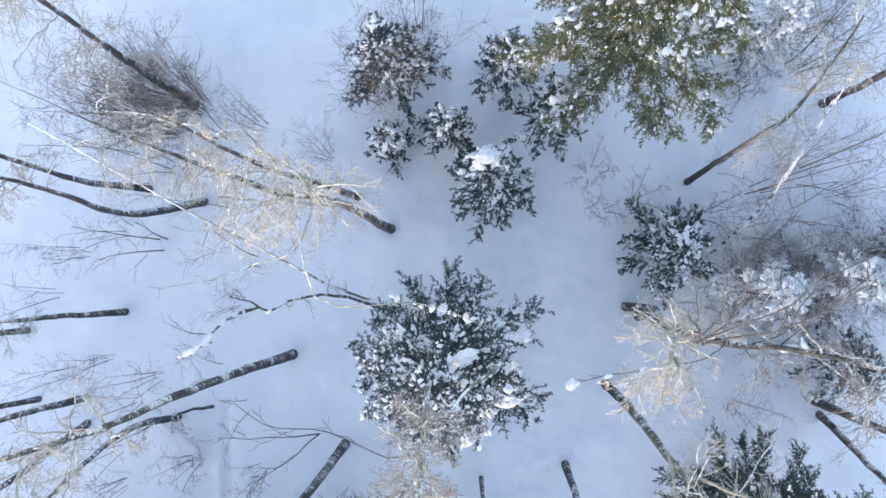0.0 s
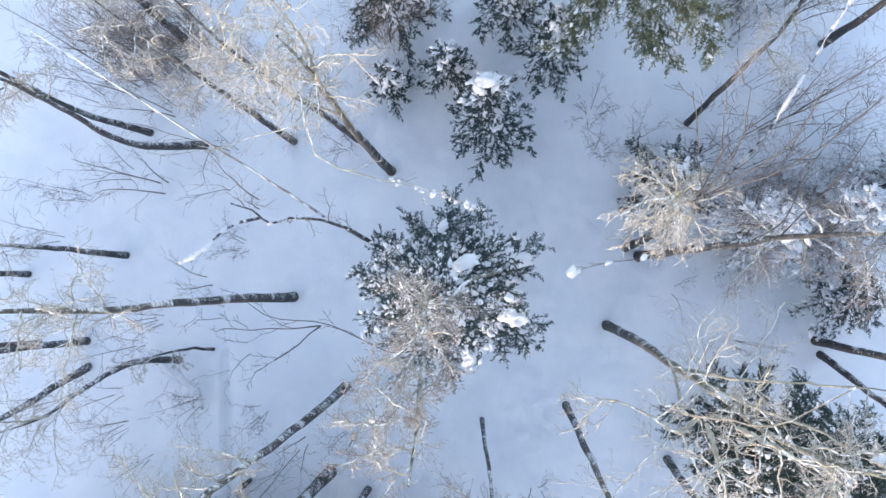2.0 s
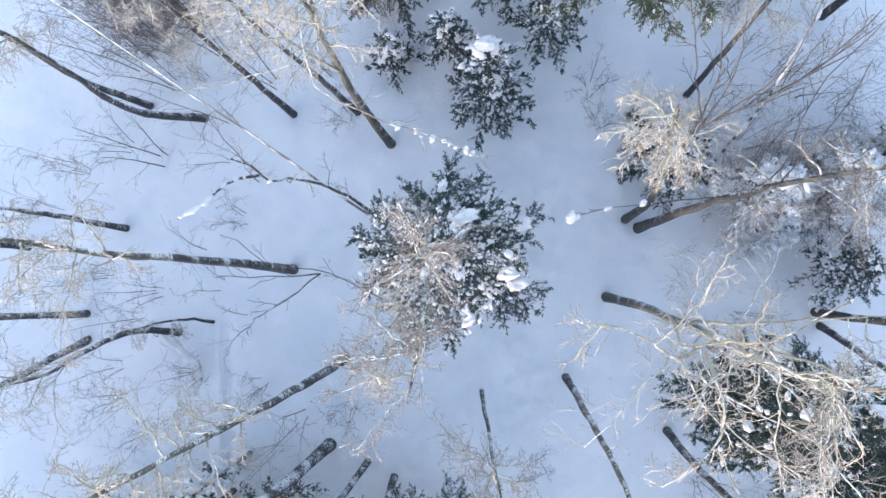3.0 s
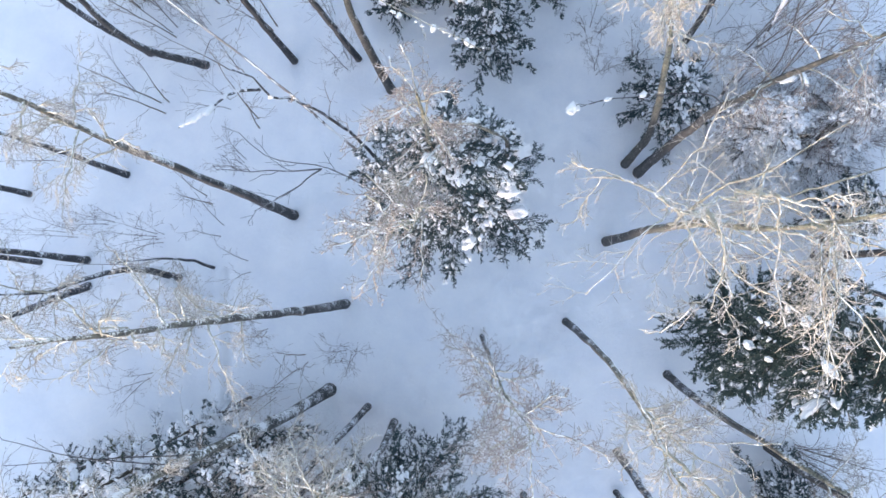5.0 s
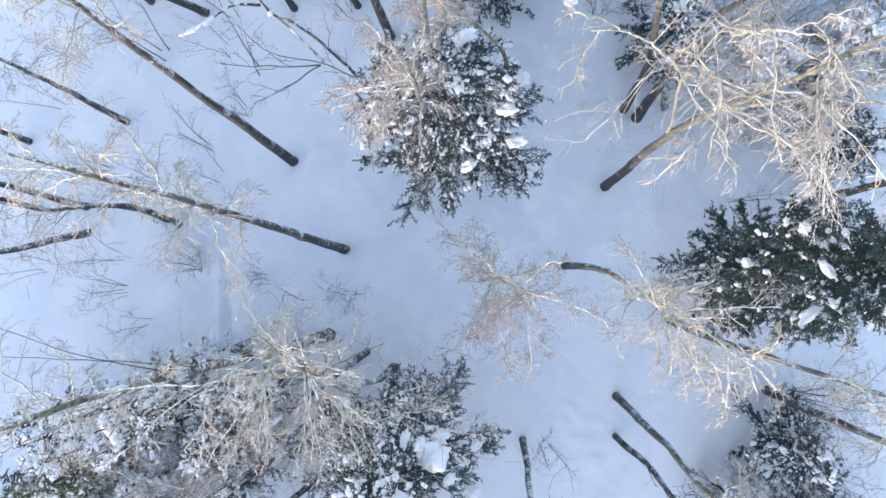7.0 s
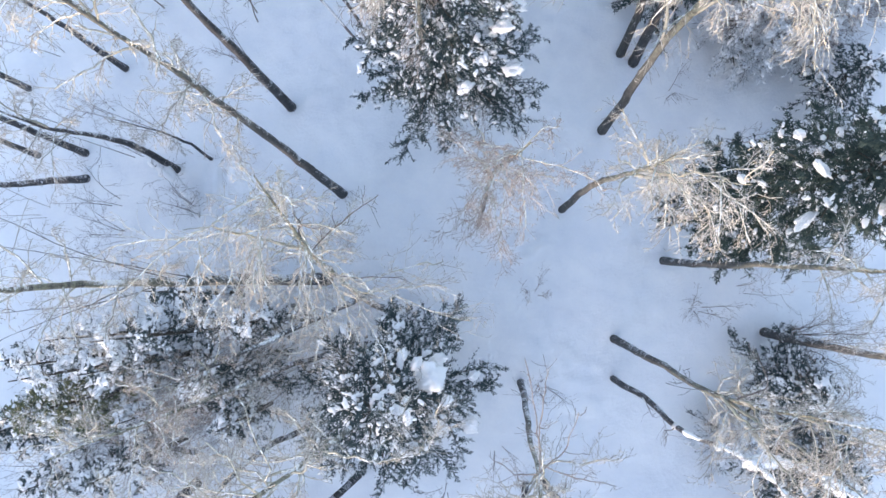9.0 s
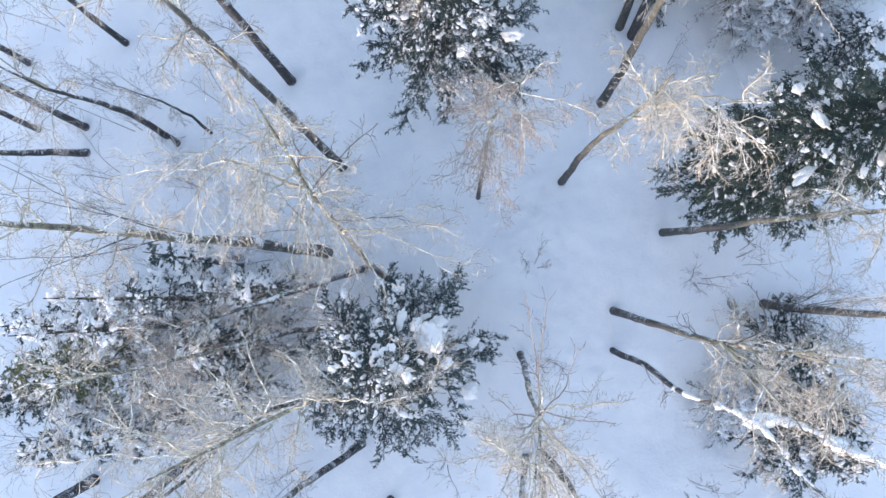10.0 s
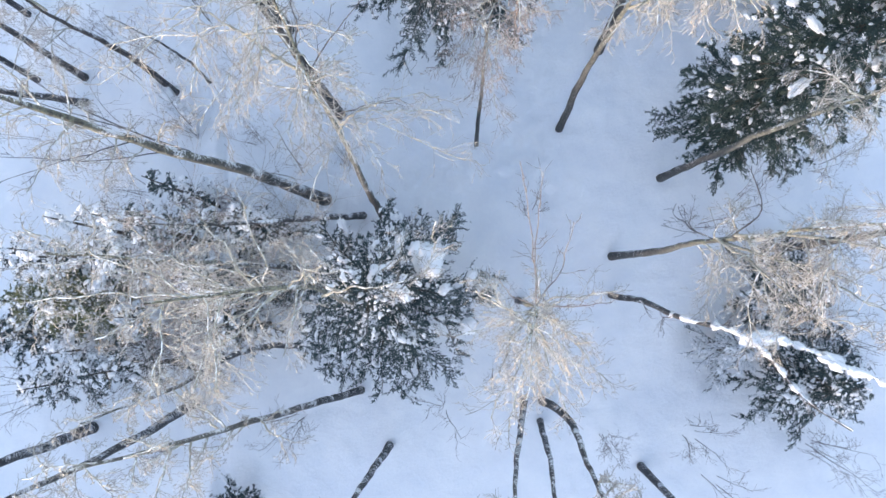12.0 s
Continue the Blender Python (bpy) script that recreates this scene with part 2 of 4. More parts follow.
# ---------------------------------------------------------------- snowy ground
def snow_height(x, y):
    p = Vector((x, y, 0))
    near = max(0.0, 1 - max(abs(x), abs(y + 8)) / 70)
    h = 0.12 * noise.noise(p * 0.13) + 0.09 * noise.noise(p * 0.42) + 0.08 * noise.noise(p * 1.05) + 0.05 * noise.noise(p * 2.2)
    # beaten trail down the clearing and its branch to the west
    mid = 3.0 + 0.9 * math.sin(y * 0.23) - 0.07 * (y + 8)
    trail = math.exp(-((x - mid) / 1.7) ** 2) + 0.8 * math.exp(-((y + 11.2 - 0.35 * (x + 1)) / 1.5) ** 2) * (1 if -7 < x < 3 else 0.15)
    h -= trail * (0.10 + 0.12 * noise.noise(p * 1.9) + 0.10 * noise.noise(p * 3.9))
    # old wheel furrow with a raised edge
    if -26 < y < -6.5:
        off = x + 12.05 - 0.12 * math.sin(y * 0.4)
        h += 0.17 * math.exp(-((off + 0.28) / 0.22) ** 2) - 0.22 * math.exp(-((off - 0.12) / 0.2) ** 2)
    # snowed-in brushwood
    for mx, my, r, up in ((-14.3, -8.3, 0.9, 0.35), (-13.6, -7.1, 0.5, 0.35), (-14.6, -10.6, 0.7, 0.16), (13.5, -12.3, 1.1, 0.12), (-6.0, 8.8, 1.5, 0.2)):
        d = ((x - mx) ** 2 + (y - my) ** 2) / r**2
        if d < 6:
            h += up * math.exp(-d) * (1 + 0.5 * noise.noise(p * 2.3))
    return h * near - 0.02


def axis_steps(lo, hi, step):
    inner = list(np.arange(lo, hi + step / 2, step))
    out, d, edge = [], step, hi
    while edge < 2500:
        d *= 1.45
        edge += d
        out.append(edge)
    span = [lo - (e - hi) for e in reversed(out)]
    return span + inner + out


def build_ground():
    xs, ys = axis_steps(-27, 22, 0.2), axis_steps(-31, 17, 0.2)
    verts = np.array([(x, y, snow_height(x, y)) for y in ys for x in xs])
    i = np.arange(len(xs) * len(ys)).reshape(len(ys), len(xs))
    faces = np.stack([i[:-1, :-1], i[:-1, 1:], i[1:, 1:], i[1:, :-1]], axis=-1).reshape(-1, 4)
    ob = part("ground", mesh_of("ground", verts, faces), SNOW_GROUND)
    return tagged(ob, "blue-white settled snow with beaten animal trails and a furrow", "snow", kind="structure")


build_ground()


# ---------------------------------------------------------------- an unseen wood, added beyond the clearing for its shade
def build_woods():
    """A closed belt of conifers, unseen and added round the place to keep the low sun off the snow."""
    rng = np.random.RandomState(5)
    n = 1300
    a = np.linspace(0, 2 * np.pi, n, endpoint=False) + rng.uniform(-0.02, 0.02, n)
    far = 84 + (np.arange(n) % 5) * 3.2 + rng.uniform(-1.5, 1.5, n)
    foot = np.stack([far * np.cos(a), far * np.sin(a) - 8, np.zeros(n)], axis=1)
    high, wide = rng.uniform(18, 26, n), rng.uniform(2.2, 3.4, n)
    rings = ((0.02, 0.12), (0.05, 1.0), (0.35, 0.55), (0.33, 0.78), (0.65, 0.28), (0.62, 0.45), (1.0, 0.02))
    b = np.arange(7) * 2 * np.pi / 7
    shape = np.array([[(r * np.cos(t), r * np.sin(t), h) for t in b] for h, r in rings])
    size = np.stack([wide, wide, high], axis=1)[:, None, None, :]
    ragged = 1 + rng.normal(size=(n, len(rings), 7, 1)) * np.array([0.16, 0.16, 0.015])
    verts = foot[:, None, None] + shape[None] * size * ragged
    i = np.arange(n * len(rings) * 7).reshape(n, len(rings), 7)
    j = np.roll(i, -1, axis=2)
    faces = np.stack([i[:, :-1], j[:, :-1], j[:, 1:], i[:, 1:]], axis=-1).reshape(-1, 4)
    ob = part("shade_woods", mesh_of("shade_woods", verts.reshape(-1, 3), faces), NEEDLES_RIME)
    return tagged(ob, "unseen ring of conifers added round the clearing to shade the snow", "woods", kind="stuff")


build_woods()


# ---------------------------------------------------------------- bare trees
def bare_tree(name, seed, path, r0, label, crown=0.5, limbs=26, reach=2.6, bark=None, group="bare trees", twigs=(8, 6, 2),
              sweep=(-0.05, -0.12, -0.05), clumps=0, spread=62, droop=0.16, forks=(), spray=None, shoots=(), load=(), whip=None):
    """A leafless tree: a trunk along path, limbs from the height fraction crown upwards, each with its own twigs.
    forks: the paths of further leaders, which carry limbs along most of their length. shoots: long thin dark limbs. load: (x, y, z, size, length) of snow on them."""
    rng = np.random.RandomState(seed)
    base = np.array(path[0], float)
    root = thing(name, tuple(base), label, "tree", group)
    stems = []
    for n, line in enumerate((path, *forks)):
        local = np.array(line, float) - base
        if n == 0:
            local[0][2] -= 0.25
        q = np.linspace(0, 1, 26)
        stem = along(local, q)
        kink = np.cumsum(rng.normal(size=stem.shape) * 0.02, axis=0)
        stem += (kink - kink[:1]) * np.minimum(1, q * 4)[:, None] * np.array([1, 1, 0.2])
        wide = (0.9 if n == 0 else 0.21) * r0 * (1 - 0.9 * q**1.05) * (1 + (0.15 * np.exp(-q * 22) if n == 0 else 0))
        verts, faces = tubes(stem[None], wide[None], 12)
        verts += rng.normal(size=verts.shape) * 0.03 * r0
        part("trunk" if n == 0 else "leader", mesh_of("trunk", verts, faces), (bark or BARK_DARK) if n == 0 else LIMB, root)
        stems.append((stem, wide, limbs if n == 0 else max(5, limbs // 4), crown if n == 0 else 0.25))
    tips = []
    for stem, wide, count, low in stems:
        p1, r1 = sprout(rng, stem[None], wide[None], count, low, 0.985, reach, spread, 0.031, 9, droop, 0.026, 0.2)
        p1 = p1 + np.array(sweep)[None, None] * reach * (np.linspace(0, 1, 9) ** 1.5)[None, :, None]
        for k in range(count):
            one, wid = p1[k:k + 1], np.maximum(r1[k:k + 1], 0.014)
            ln = np.linalg.norm(one[0, -1] - one[0, 0])
            limb = part("limb", mesh_of("limb", *tubes(one, wid, 5)), LIMB, root)
            p2, r2 = sprout(rng, one, wid, twigs[0], 0.12, 1.0, ln * 0.5, 46, 0.014, 5, 0.32, 0.055, 0.0)
            p3, r3 = sprout(rng, p2, r2, twigs[1], 0.1, 1.0, ln * 0.22, 50, 0.008, 3, 0.6, 0.09)
            groups = [tubes(p2, np.maximum(r2, 0.0068), 3), tubes(p3, np.maximum(r3, 0.0046), 3)]
            if twigs[2]:
                p4, r4 = sprout(rng, p3, r3, twigs[2], 0.25, 1.0, ln * 0.11, 44, 0.006, 2, 0.3, 0.0)
                groups.append(blades(p4, np.full(len(p4), 0.0065)))
            tagged(part("twig_spray", joined("twig_spray", groups), spray or TWIG, limb), kind="stuff")
        tips.append(p1)
    tips = np.concatenate(tips)
    for line in shoots:
        q = np.linspace(0, 1, 14)
        one = along(np.array(line, float) - base, q)
        one = (one + np.cumsum(rng.normal(size=one.shape) * 0.018, axis=0) * np.minimum(1, 3 * q)[:, None])[None]
        wid = (0.022 * (1 - 0.62 * q))[None]
        shoot = part("shoot", mesh_of("shoot", *tubes(one, wid, 5)), whip or WHIP, root)
        p2, r2 = sprout(rng, one, wid, 5, 0.3, 1.0, 0.8, 32, 0.013, 5, 0.0, 0.05, 0.1)
        p3, r3 = sprout(rng, p2, r2, 3, 0.3, 1.0, 0.35, 40, 0.008, 3, 0.1, 0.08)
        tagged(part("twig_spray", joined("twig_spray", [tubes(p2, np.maximum(r2, 0.007), 3), tubes(p3, np.maximum(r3, 0.005), 3)]), whip or WHIP, shoot), kind="stuff")
    for x, y, z, size, long in load:
        lump(rng, root, np.array([x, y, z + 0.05]) - base, size, long)
    for k in range(clumps):
        lump(rng, root, tips[rng.randint(len(tips))][rng.randint(2, 6)] + np.array([0, 0, 0.04]), rng.uniform(0.05, 0.09), rng.uniform(1.2, 2.4))
    return root


def shrub(name, seed, place, stems, height, lean, label, material=None, fork=(6, 5), thick=0.022, group="bare shrubs", way=(0, 0)):
    """A leafless shrub of many thin stems from one stool; each stem carries its own twigs."""
    rng = np.random.RandomState(seed)
    root = thing(name, place, label, "shrub", group)
    q = np.linspace(0, 1, 7)
    for k in range(stems):
        a = 2 * math.pi * (k + rng.rand()) / stems
        out = lean * rng.uniform(0.4, 1.2)
        h = height * rng.uniform(0.6, 1.1)
        top = np.array([math.cos(a) * out + way[0], math.sin(a) * out + way[1], h])
        foot = np.array([math.cos(a), math.sin(a), 0]) * (0.1 + 0.25 * lean * rng.rand()) - np.array([0, 0, 0.2])
        p = foot + (top - foot) * q[:, None] ** np.array([1.25, 1.25, 0.95]) + np.cumsum(rng.normal(size=(7, 3)) * 0.05, axis=0) * q[:, None]
        r = thick * (1 - 0.75 * q) * rng.uniform(0.7, 1.2)
        stem = part("stem", mesh_of("stem", *tubes(p[None], r[None], 5)), material or TWIG_GREY, root)
        p2, r2 = sprout(rng, p[None], r[None], fork[0], 0.25, 1.0, h * 0.3, 38, 0.012, 5, 0.05, 0.07, 0.15)
        p3, r3 = sprout(rng, p2, r2, fork[1], 0.15, 1.0, h * 0.13, 40, 0.008, 3, 0.15, 0.08)
        tagged(part("twig_spray", joined("twig_spray", [tubes(p2, np.maximum(r2, 0.006), 3), tubes(p3, np.maximum(r3, 0.0045), 3)]), material or TWIG_GREY, stem), kind="stuff")
    return root


# ---------------------------------------------------------------- evergreens
def spruce(name, seed, place, height, reach, label, branches=70, needles=None, snow=40, lump_size=0.2, low=0.12, top=(0, 0),
           density=(12, 13), power=0.8, group="snow-laden spruces", droop=0.3, mounds=(), stretch=(1.0, 1.0), frost=0.3):
    """A spruce: a trunk and many drooping boughs, each with brushes of needles and pads of snow."""
    rng = np.random.RandomState(seed)
    root = thing(name, place, label, "spruce", group)
    q = np.linspace(0, 1, 12)
    stem = np.stack([top[0] * q, top[1] * q, height * q - 0.2 * (1 - q)], axis=1)
    wide = (0.02 * height * 0.5 + 0.03) * (1 - 0.9 * q)
    part("trunk", mesh_of("trunk", *tubes(stem[None], wide[None], 8)), BARK_SPRUCE, root)
    pads, dust = [], []
    for k in range(branches):
        s = low + (0.97 - low) * ((k + rng.rand()) / branches) ** 0.9
        a = k * 2.39996 + rng.uniform(-0.5, 0.5)
        ln = reach * (1 - ((s - low) / (1.02 - low)) ** (1 / power)) * rng.uniform(0.62, 1.1) + 0.25
        start = np.array([top[0] * s, top[1] * s, height * s])
        t = np.linspace(0, 1, 7)
        flat = np.array([math.cos(a) * stretch[0], math.sin(a) * stretch[1]])
        p = np.zeros((7, 3))
        bow = np.cumsum(rng.normal(size=7)) * 0.04 * ln * t
        p[:, 0] = flat[0] * ln * t - flat[1] * bow
        p[:, 1] = flat[1] * ln * t + flat[0] * bow
        p[:, 2] = ln * (0.18 * t - (droop + 0.25 * (1 - s)) * t**2 + 0.12 * t**4)
        p += start
        r = (0.012 + 0.011 * ln) * (1 - 0.8 * t)
        bough = part("bough", mesh_of("bough", *tubes(p[None], r[None], 5)), BARK_SPRUCE, root)
        many = max(7, int(density[0] * (0.6 + 0.55 * ln)))
        p2, r2 = sprout(rng, p[None], r[None], many, 0.06, 1.0, 0.16 + 0.25 * ln, 42, 0.02, 3, 0.18, 0.05, 0.0, 0.8)
        p3, r3 = sprout(rng, p2, r2, int(density[1] * 1.65), 0.0, 1.0, 0.11 + 0.03 * ln, 48, 0.03, 2, 0.12, 0.0, 0.0, 0.5)
        brush = [tubes(p2, np.linspace(0.024, 0.008, 3) * np.ones((len(p2), 1)), 3), blades(p3, rng.uniform(0.013, 0.025, len(p3)))]
        tagged(part("needle_spray", joined("needle_spray", brush), needles or NEEDLES, bough), kind="stuff")
        load = 0.25 + 1.5 * rng.rand() ** 2
        spots = np.concatenate([p2[:, 1:].reshape(-1, 3), p3[rng.permutation(len(p3))[:int(len(p3) * 0.3)], 1]])
        spots = spots[rng.permutation(len(spots))[:int(len(spots) * frost * (0.3 + 0.5 * load))]]
        dust.append(crumbs(rng, spots + np.array([0, 0, 0.02]), (0.015 + 0.075 * rng.rand(len(spots)) ** 2.4) * (0.7 + 0.45 * load), a + rng.normal(size=len(spots)) * 0.6))
        if load > 0.45:
            pads += [(p2[j][rng.randint(1, 3)], a) for j in range(0, len(p2), 2)] + [(p[j], a) for j in range(2, 7)]
    tagged(part("snow_dusting", joined("snow_dusting", dust), SNOW_CLUMP, root), kind="stuff")
    for mx, my, mz, size, long, turn in mounds:
        lump(rng, root, (mx - place[0], my - place[1], mz), size, long, turn, 0, "snow_mound")
    pick = rng.permutation(len(pads))[:int(snow * 0.8)]
    for j in pick:
        spot, a = pads[j]
        lump(rng, root, spot + np.array([0, 0, 0.04]), lump_size * (0.25 + 0.6 * rng.rand() ** 2), rng.uniform(0.9, 2.1), math.degrees(a) + rng.uniform(-40, 40), rng.uniform(-5, 20))
    return root


def snowy_stem(name, seed, path, r0, label, pads=14, size=0.1, category="tree", bark=None, sprigs=6, limbs=(), limb_size=0.15, ridge=0.0, bare=0.0, slabs=()):
    """A thin bent stem with snow lying along it."""
    rng = np.random.RandomState(seed)
    base = np.array(path[0], float)
    root = thing(name, tuple(base), label, category)
    q = np.linspace(0, 1, 24)
    p = along(np.array(path, float) - base, q)
    p += np.cumsum(rng.normal(size=p.shape) * 0.02, axis=0) * np.minimum(1, 4 * q)[:, None]
    r = r0 * (1 - 0.7 * q)
    part("trunk", mesh_of("trunk", *tubes(p[None], r[None], 7)), bark or BARK_DARK, root)
    if sprigs:
        p2, r2 = sprout(rng, p[None], r[None], sprigs, 0.25, 1.0, 1.6, 55, 0.02, 6, 0.1, 0.07, 0.2)
        for k in range(sprigs):
            limb = part("limb", mesh_of("limb", *tubes(p2[k:k + 1], r2[k:k + 1], 4)), TWIG_GREY, root)
            p3, r3 = sprout(rng, p2[k:k + 1], r2[k:k + 1], 6, 0.2, 1.0, 0.6, 45, 0.01, 4, 0.1, 0.08)
            tagged(part("twig_spray", joined("twig_spray", [tubes(p3, np.maximum(r3, 0.005), 3)]), TWIG_GREY, limb), kind="stuff")
    for x, y, z, wide, long, turn in slabs:
        lump(rng, root, np.array([x, y, z]) - base, wide, long, turn, 0, "snow_mound")
    loads = [(p, r, pads, size)]
    for line in limbs:
        one = along(np.array(line, float) - base, q)
        one += np.cumsum(rng.normal(size=one.shape) * 0.015, axis=0) * np.minimum(1, 4 * q)[:, None]
        thin = 0.6 * r0 * (1 - 0.7 * q)
        part("limb", mesh_of("limb", *tubes(one[None], thin[None], 6)), bark or BARK_DARK, root)
        loads.append((one, thin, 22, limb_size))
    for line, wide, count, lying in loads:
        if ridge:
            u = np.linspace(0.0 if lying == limb_size and limbs else bare, 1, 70)
            back = np.stack([np.interp(u, q, line[:, k]) for k in range(3)], axis=1)
            bumpy = np.convolve(rng.rand(74), np.ones(5) / 5, "valid") * 3.2 - 1.05 + 0.7 * (rng.rand(70) - 0.5)
            thick = ridge * np.clip(bumpy, 0.05, 1.5) * np.minimum(1, (1 - u) * 8 + 0.15)
            back[:, 2] += np.interp(u, q, wide) + thick * 0.15
            back[:, :2] += rng.normal(size=(70, 2)) * ridge * 0.16
            part("snow_ridge", mesh_of("snow_ridge", *tubes(back[None], thick[None], 8)), SNOW_CLUMP, root)
        for k in range(count):
            i = min(22, int(rng.uniform(0.12, 1.0) * 23))
            d = line[i + 1] - line[i]
            spot = line[i] + np.array([0, 0, wide[i] + lying * 0.15])
            lump(rng, root, spot, lying * (0.4 + 0.9 * rng.rand() ** 1.5), rng.uniform(1.0, 2.2), math.degrees(math.atan2(d[1], d[0])), -math.degrees(math.atan2(d[2], np.hypot(d[0], d[1]))))
    return root


# ---------------------------------------------------------------- the trees west of the clearing
bare_tree("bare_tree", 1, [(-8.8, -4.0, 0), (-9.0, -3.8, 12), (-8.9, -3.8, 19), (-9.1, -3.6, 24)], 0.25, "tall straight bare tree with snow-flecked dark bark", 0.72, 18, 2.2, BARK_DARK)
bare_tree("bare_tree", 2, [(-6.3, -8.2, 0), (-6.3, -8.1, 12), (-6.5, -8.1, 20), (-6.8, -8.0, 25)], 0.24, "tall bare birch with patches of snow on dark bark", 0.58, 23, 2.7, BARK_DARK)
bare_tree("bare_tree", 3, [(-7.0, -12.2, 0), (-7.8, -12.4, 8), (-9.0, -12.5, 13.7), (-9.8, -12.8, 22)], 0.32, "mossy leaning bare tree over young spruces", 0.62, 17, 2.8, BARK_GREY, shoots=([(-8.7, -12.45, 12.5), (-10.3, -12.1, 14.8), (-11.93, -11.69, 17)], [(-9.0, -12.5, 13.7), (-10.5, -11.9, 15.5), (-11.9, -11.0, 17.2)], [(-8.8, -12.5, 13), (-10.2, -13.1, 15), (-11.88, -13.4, 17)], [(-9.2, -12.6, 15), (-10.4, -13.5, 16.4), (-11.84, -14.23, 17)]))
bare_tree("bare_tree", 4, [(-16.9, -2.0, 0), (-17.0, -1.9, 8), (-17.2, -1.9, 14)], 0.18, "slender bare tree with a snow-streaked trunk", 0.6, 11, 1.8)
bare_tree("bare_tree", 5, [(-18.8, -6.1, 0), (-18.8, -5.9, 7), (-19.0, -5.8, 15)], 0.2, "dark bare tree standing in open snow", 0.6, 11, 2.0)
bare_tree("bare_tree", 6, [(-18.7, -7.3, 0), (-18.9, -8.5, 6.3), (-19.3, -9.4, 13)], 0.21, "dark bare tree with a leaning trunk", 0.6, 11, 2.0)
bare_tree("bare_tree", 7, [(-15.8, 3.9, 0), (-15.9, 3.7, 6.6), (-15.8, 3.9, 11.5), (-15.9, 4.1, 17)], 0.19, "curved bare tree with snowy upper side", 0.6, 11, 2.2)
bare_tree("bare_tree", 8, [(-13.1, 3.3, 0), (-13.5, 2.2, 7.6), (-13.4, 2.5, 12.3), (-13.3, 2.6, 18)], 0.22, "strongly bowed bare tree with dark bark", 0.7, 11, 2.2)
bare_tree("bare_tree", 9, [(-4.15, 1.95, 0), (-4.35, 2.0, 11.5), (-3.9, 1.65, 17), (-3.68, 1.47, 19.1), (-3.6, 1.3, 22.5)], 0.24, "tall bare tree with a mossy trunk and snowy drooping limb", 0.7, 20, 2.4, BARK_GREY, twigs=(7, 5, 2), forks=([(-3.75, 1.55, 18.2), (-3.7, 2.0, 21), (-3.85, 2.2, 23.5)], [(-4.3, 1.95, 13), (-4.9, 1.6, 17), (-4.9, 1.3, 22)]), shoots=(
    [(-3.65, 1.35, 20.6), (-3.5, 0.2, 21.0), (-3.23, -0.62, 20.9), (-2.75, -0.73, 20.3), (-2.25, -0.7, 18.7), (-1.26, -0.77, 17.36), (0.17, -1.3, 16.68), (0.3, -1.5, 16.3)], [(-3.75, 1.4, 18.8), (-4.03, 0.47, 19.4), (-4.94, 0.21, 19.4), (-5.5, -0.06, 19.6), (-6.59, -0.23, 20.0)]), load=tuple(
    (0.1 - 2.2 * k / 16, -1.28 + 0.62 * k / 16 + 0.04 * math.sin(k * 2.1), 16.7 + 0.85 * k / 16, 0.035 + 0.04 * math.sin(k * 3.7) ** 2, 1.3 + 0.9 * math.sin(k * 1.3) ** 2) for k in (0, 2, 3, 5, 6, 7, 9, 11, 12, 15, 16)), whip=LIMB)
bare_tree("bare_tree", 55, [(-5.7, 3.47, 0), (-6.18, 3.34, 6.2), (-6.68, 3.14, 13.8), (-6.94, 3.3, 16.5), (-7.0, 3.3, 20)], 0.18, "slender dark bare tree beside a mossy neighbour", 0.62, 16, 2.2)
bare_tree("bare_tree", 10, [(-8.8, 3.4, 0), (-8.8, 3.3, 9.6), (-8.8, 3.3, 13.7), (-8.9, 3.4, 19)], 0.19, "slender bare tree with a straight dark trunk", 0.6, 14, 2.2)
bare_tree("bare_tree", 11, [(-14.2, -7.0, 0), (-14.43, -6.62, 4), (-14.25, -7.15, 9), (-13.9, -7.63, 12.2), (-13.9, -7.7, 14.5)], 0.19, "crooked low bare tree with forked limbs", 0.6, 11, 2.4, forks=([(-13.95, -7.5, 11.6), (-14.1, -7.3, 13.5), (-14.4, -7.1, 15)],))
bare_tree("bare_tree", 12, [(-12.6, -6.5, 0), (-12.9, -6.1, 4), (-13.4, -6.4, 8.5)], 0.09, "thin bent sapling beside a snow mound", 0.4, 7, 1.3)
bare_tree("bare_tree", 13, [(-21.7, -2.9, 0), (-21.8, -2.8, 8), (-22, -2.6, 14)], 0.17, "slender bare tree at the edge of open snow", 0.6, 8, 1.8)
bare_tree("bare_tree", 52, [(-13.6, 7.9, 0), (-13.6, 8.1, 8), (-13.7, 8.4, 17)], 0.25, "dark bare tree beside a brown bush", 0.4, 24, 2.7)
bare_tree("bare_tree", 14, [(-21.1, -6.2, 0), (-21.3, -5.8, 7), (-21.6, -5.5, 14)], 0.16, "slender dark bare tree in open snow", 0.6, 8, 1.8)

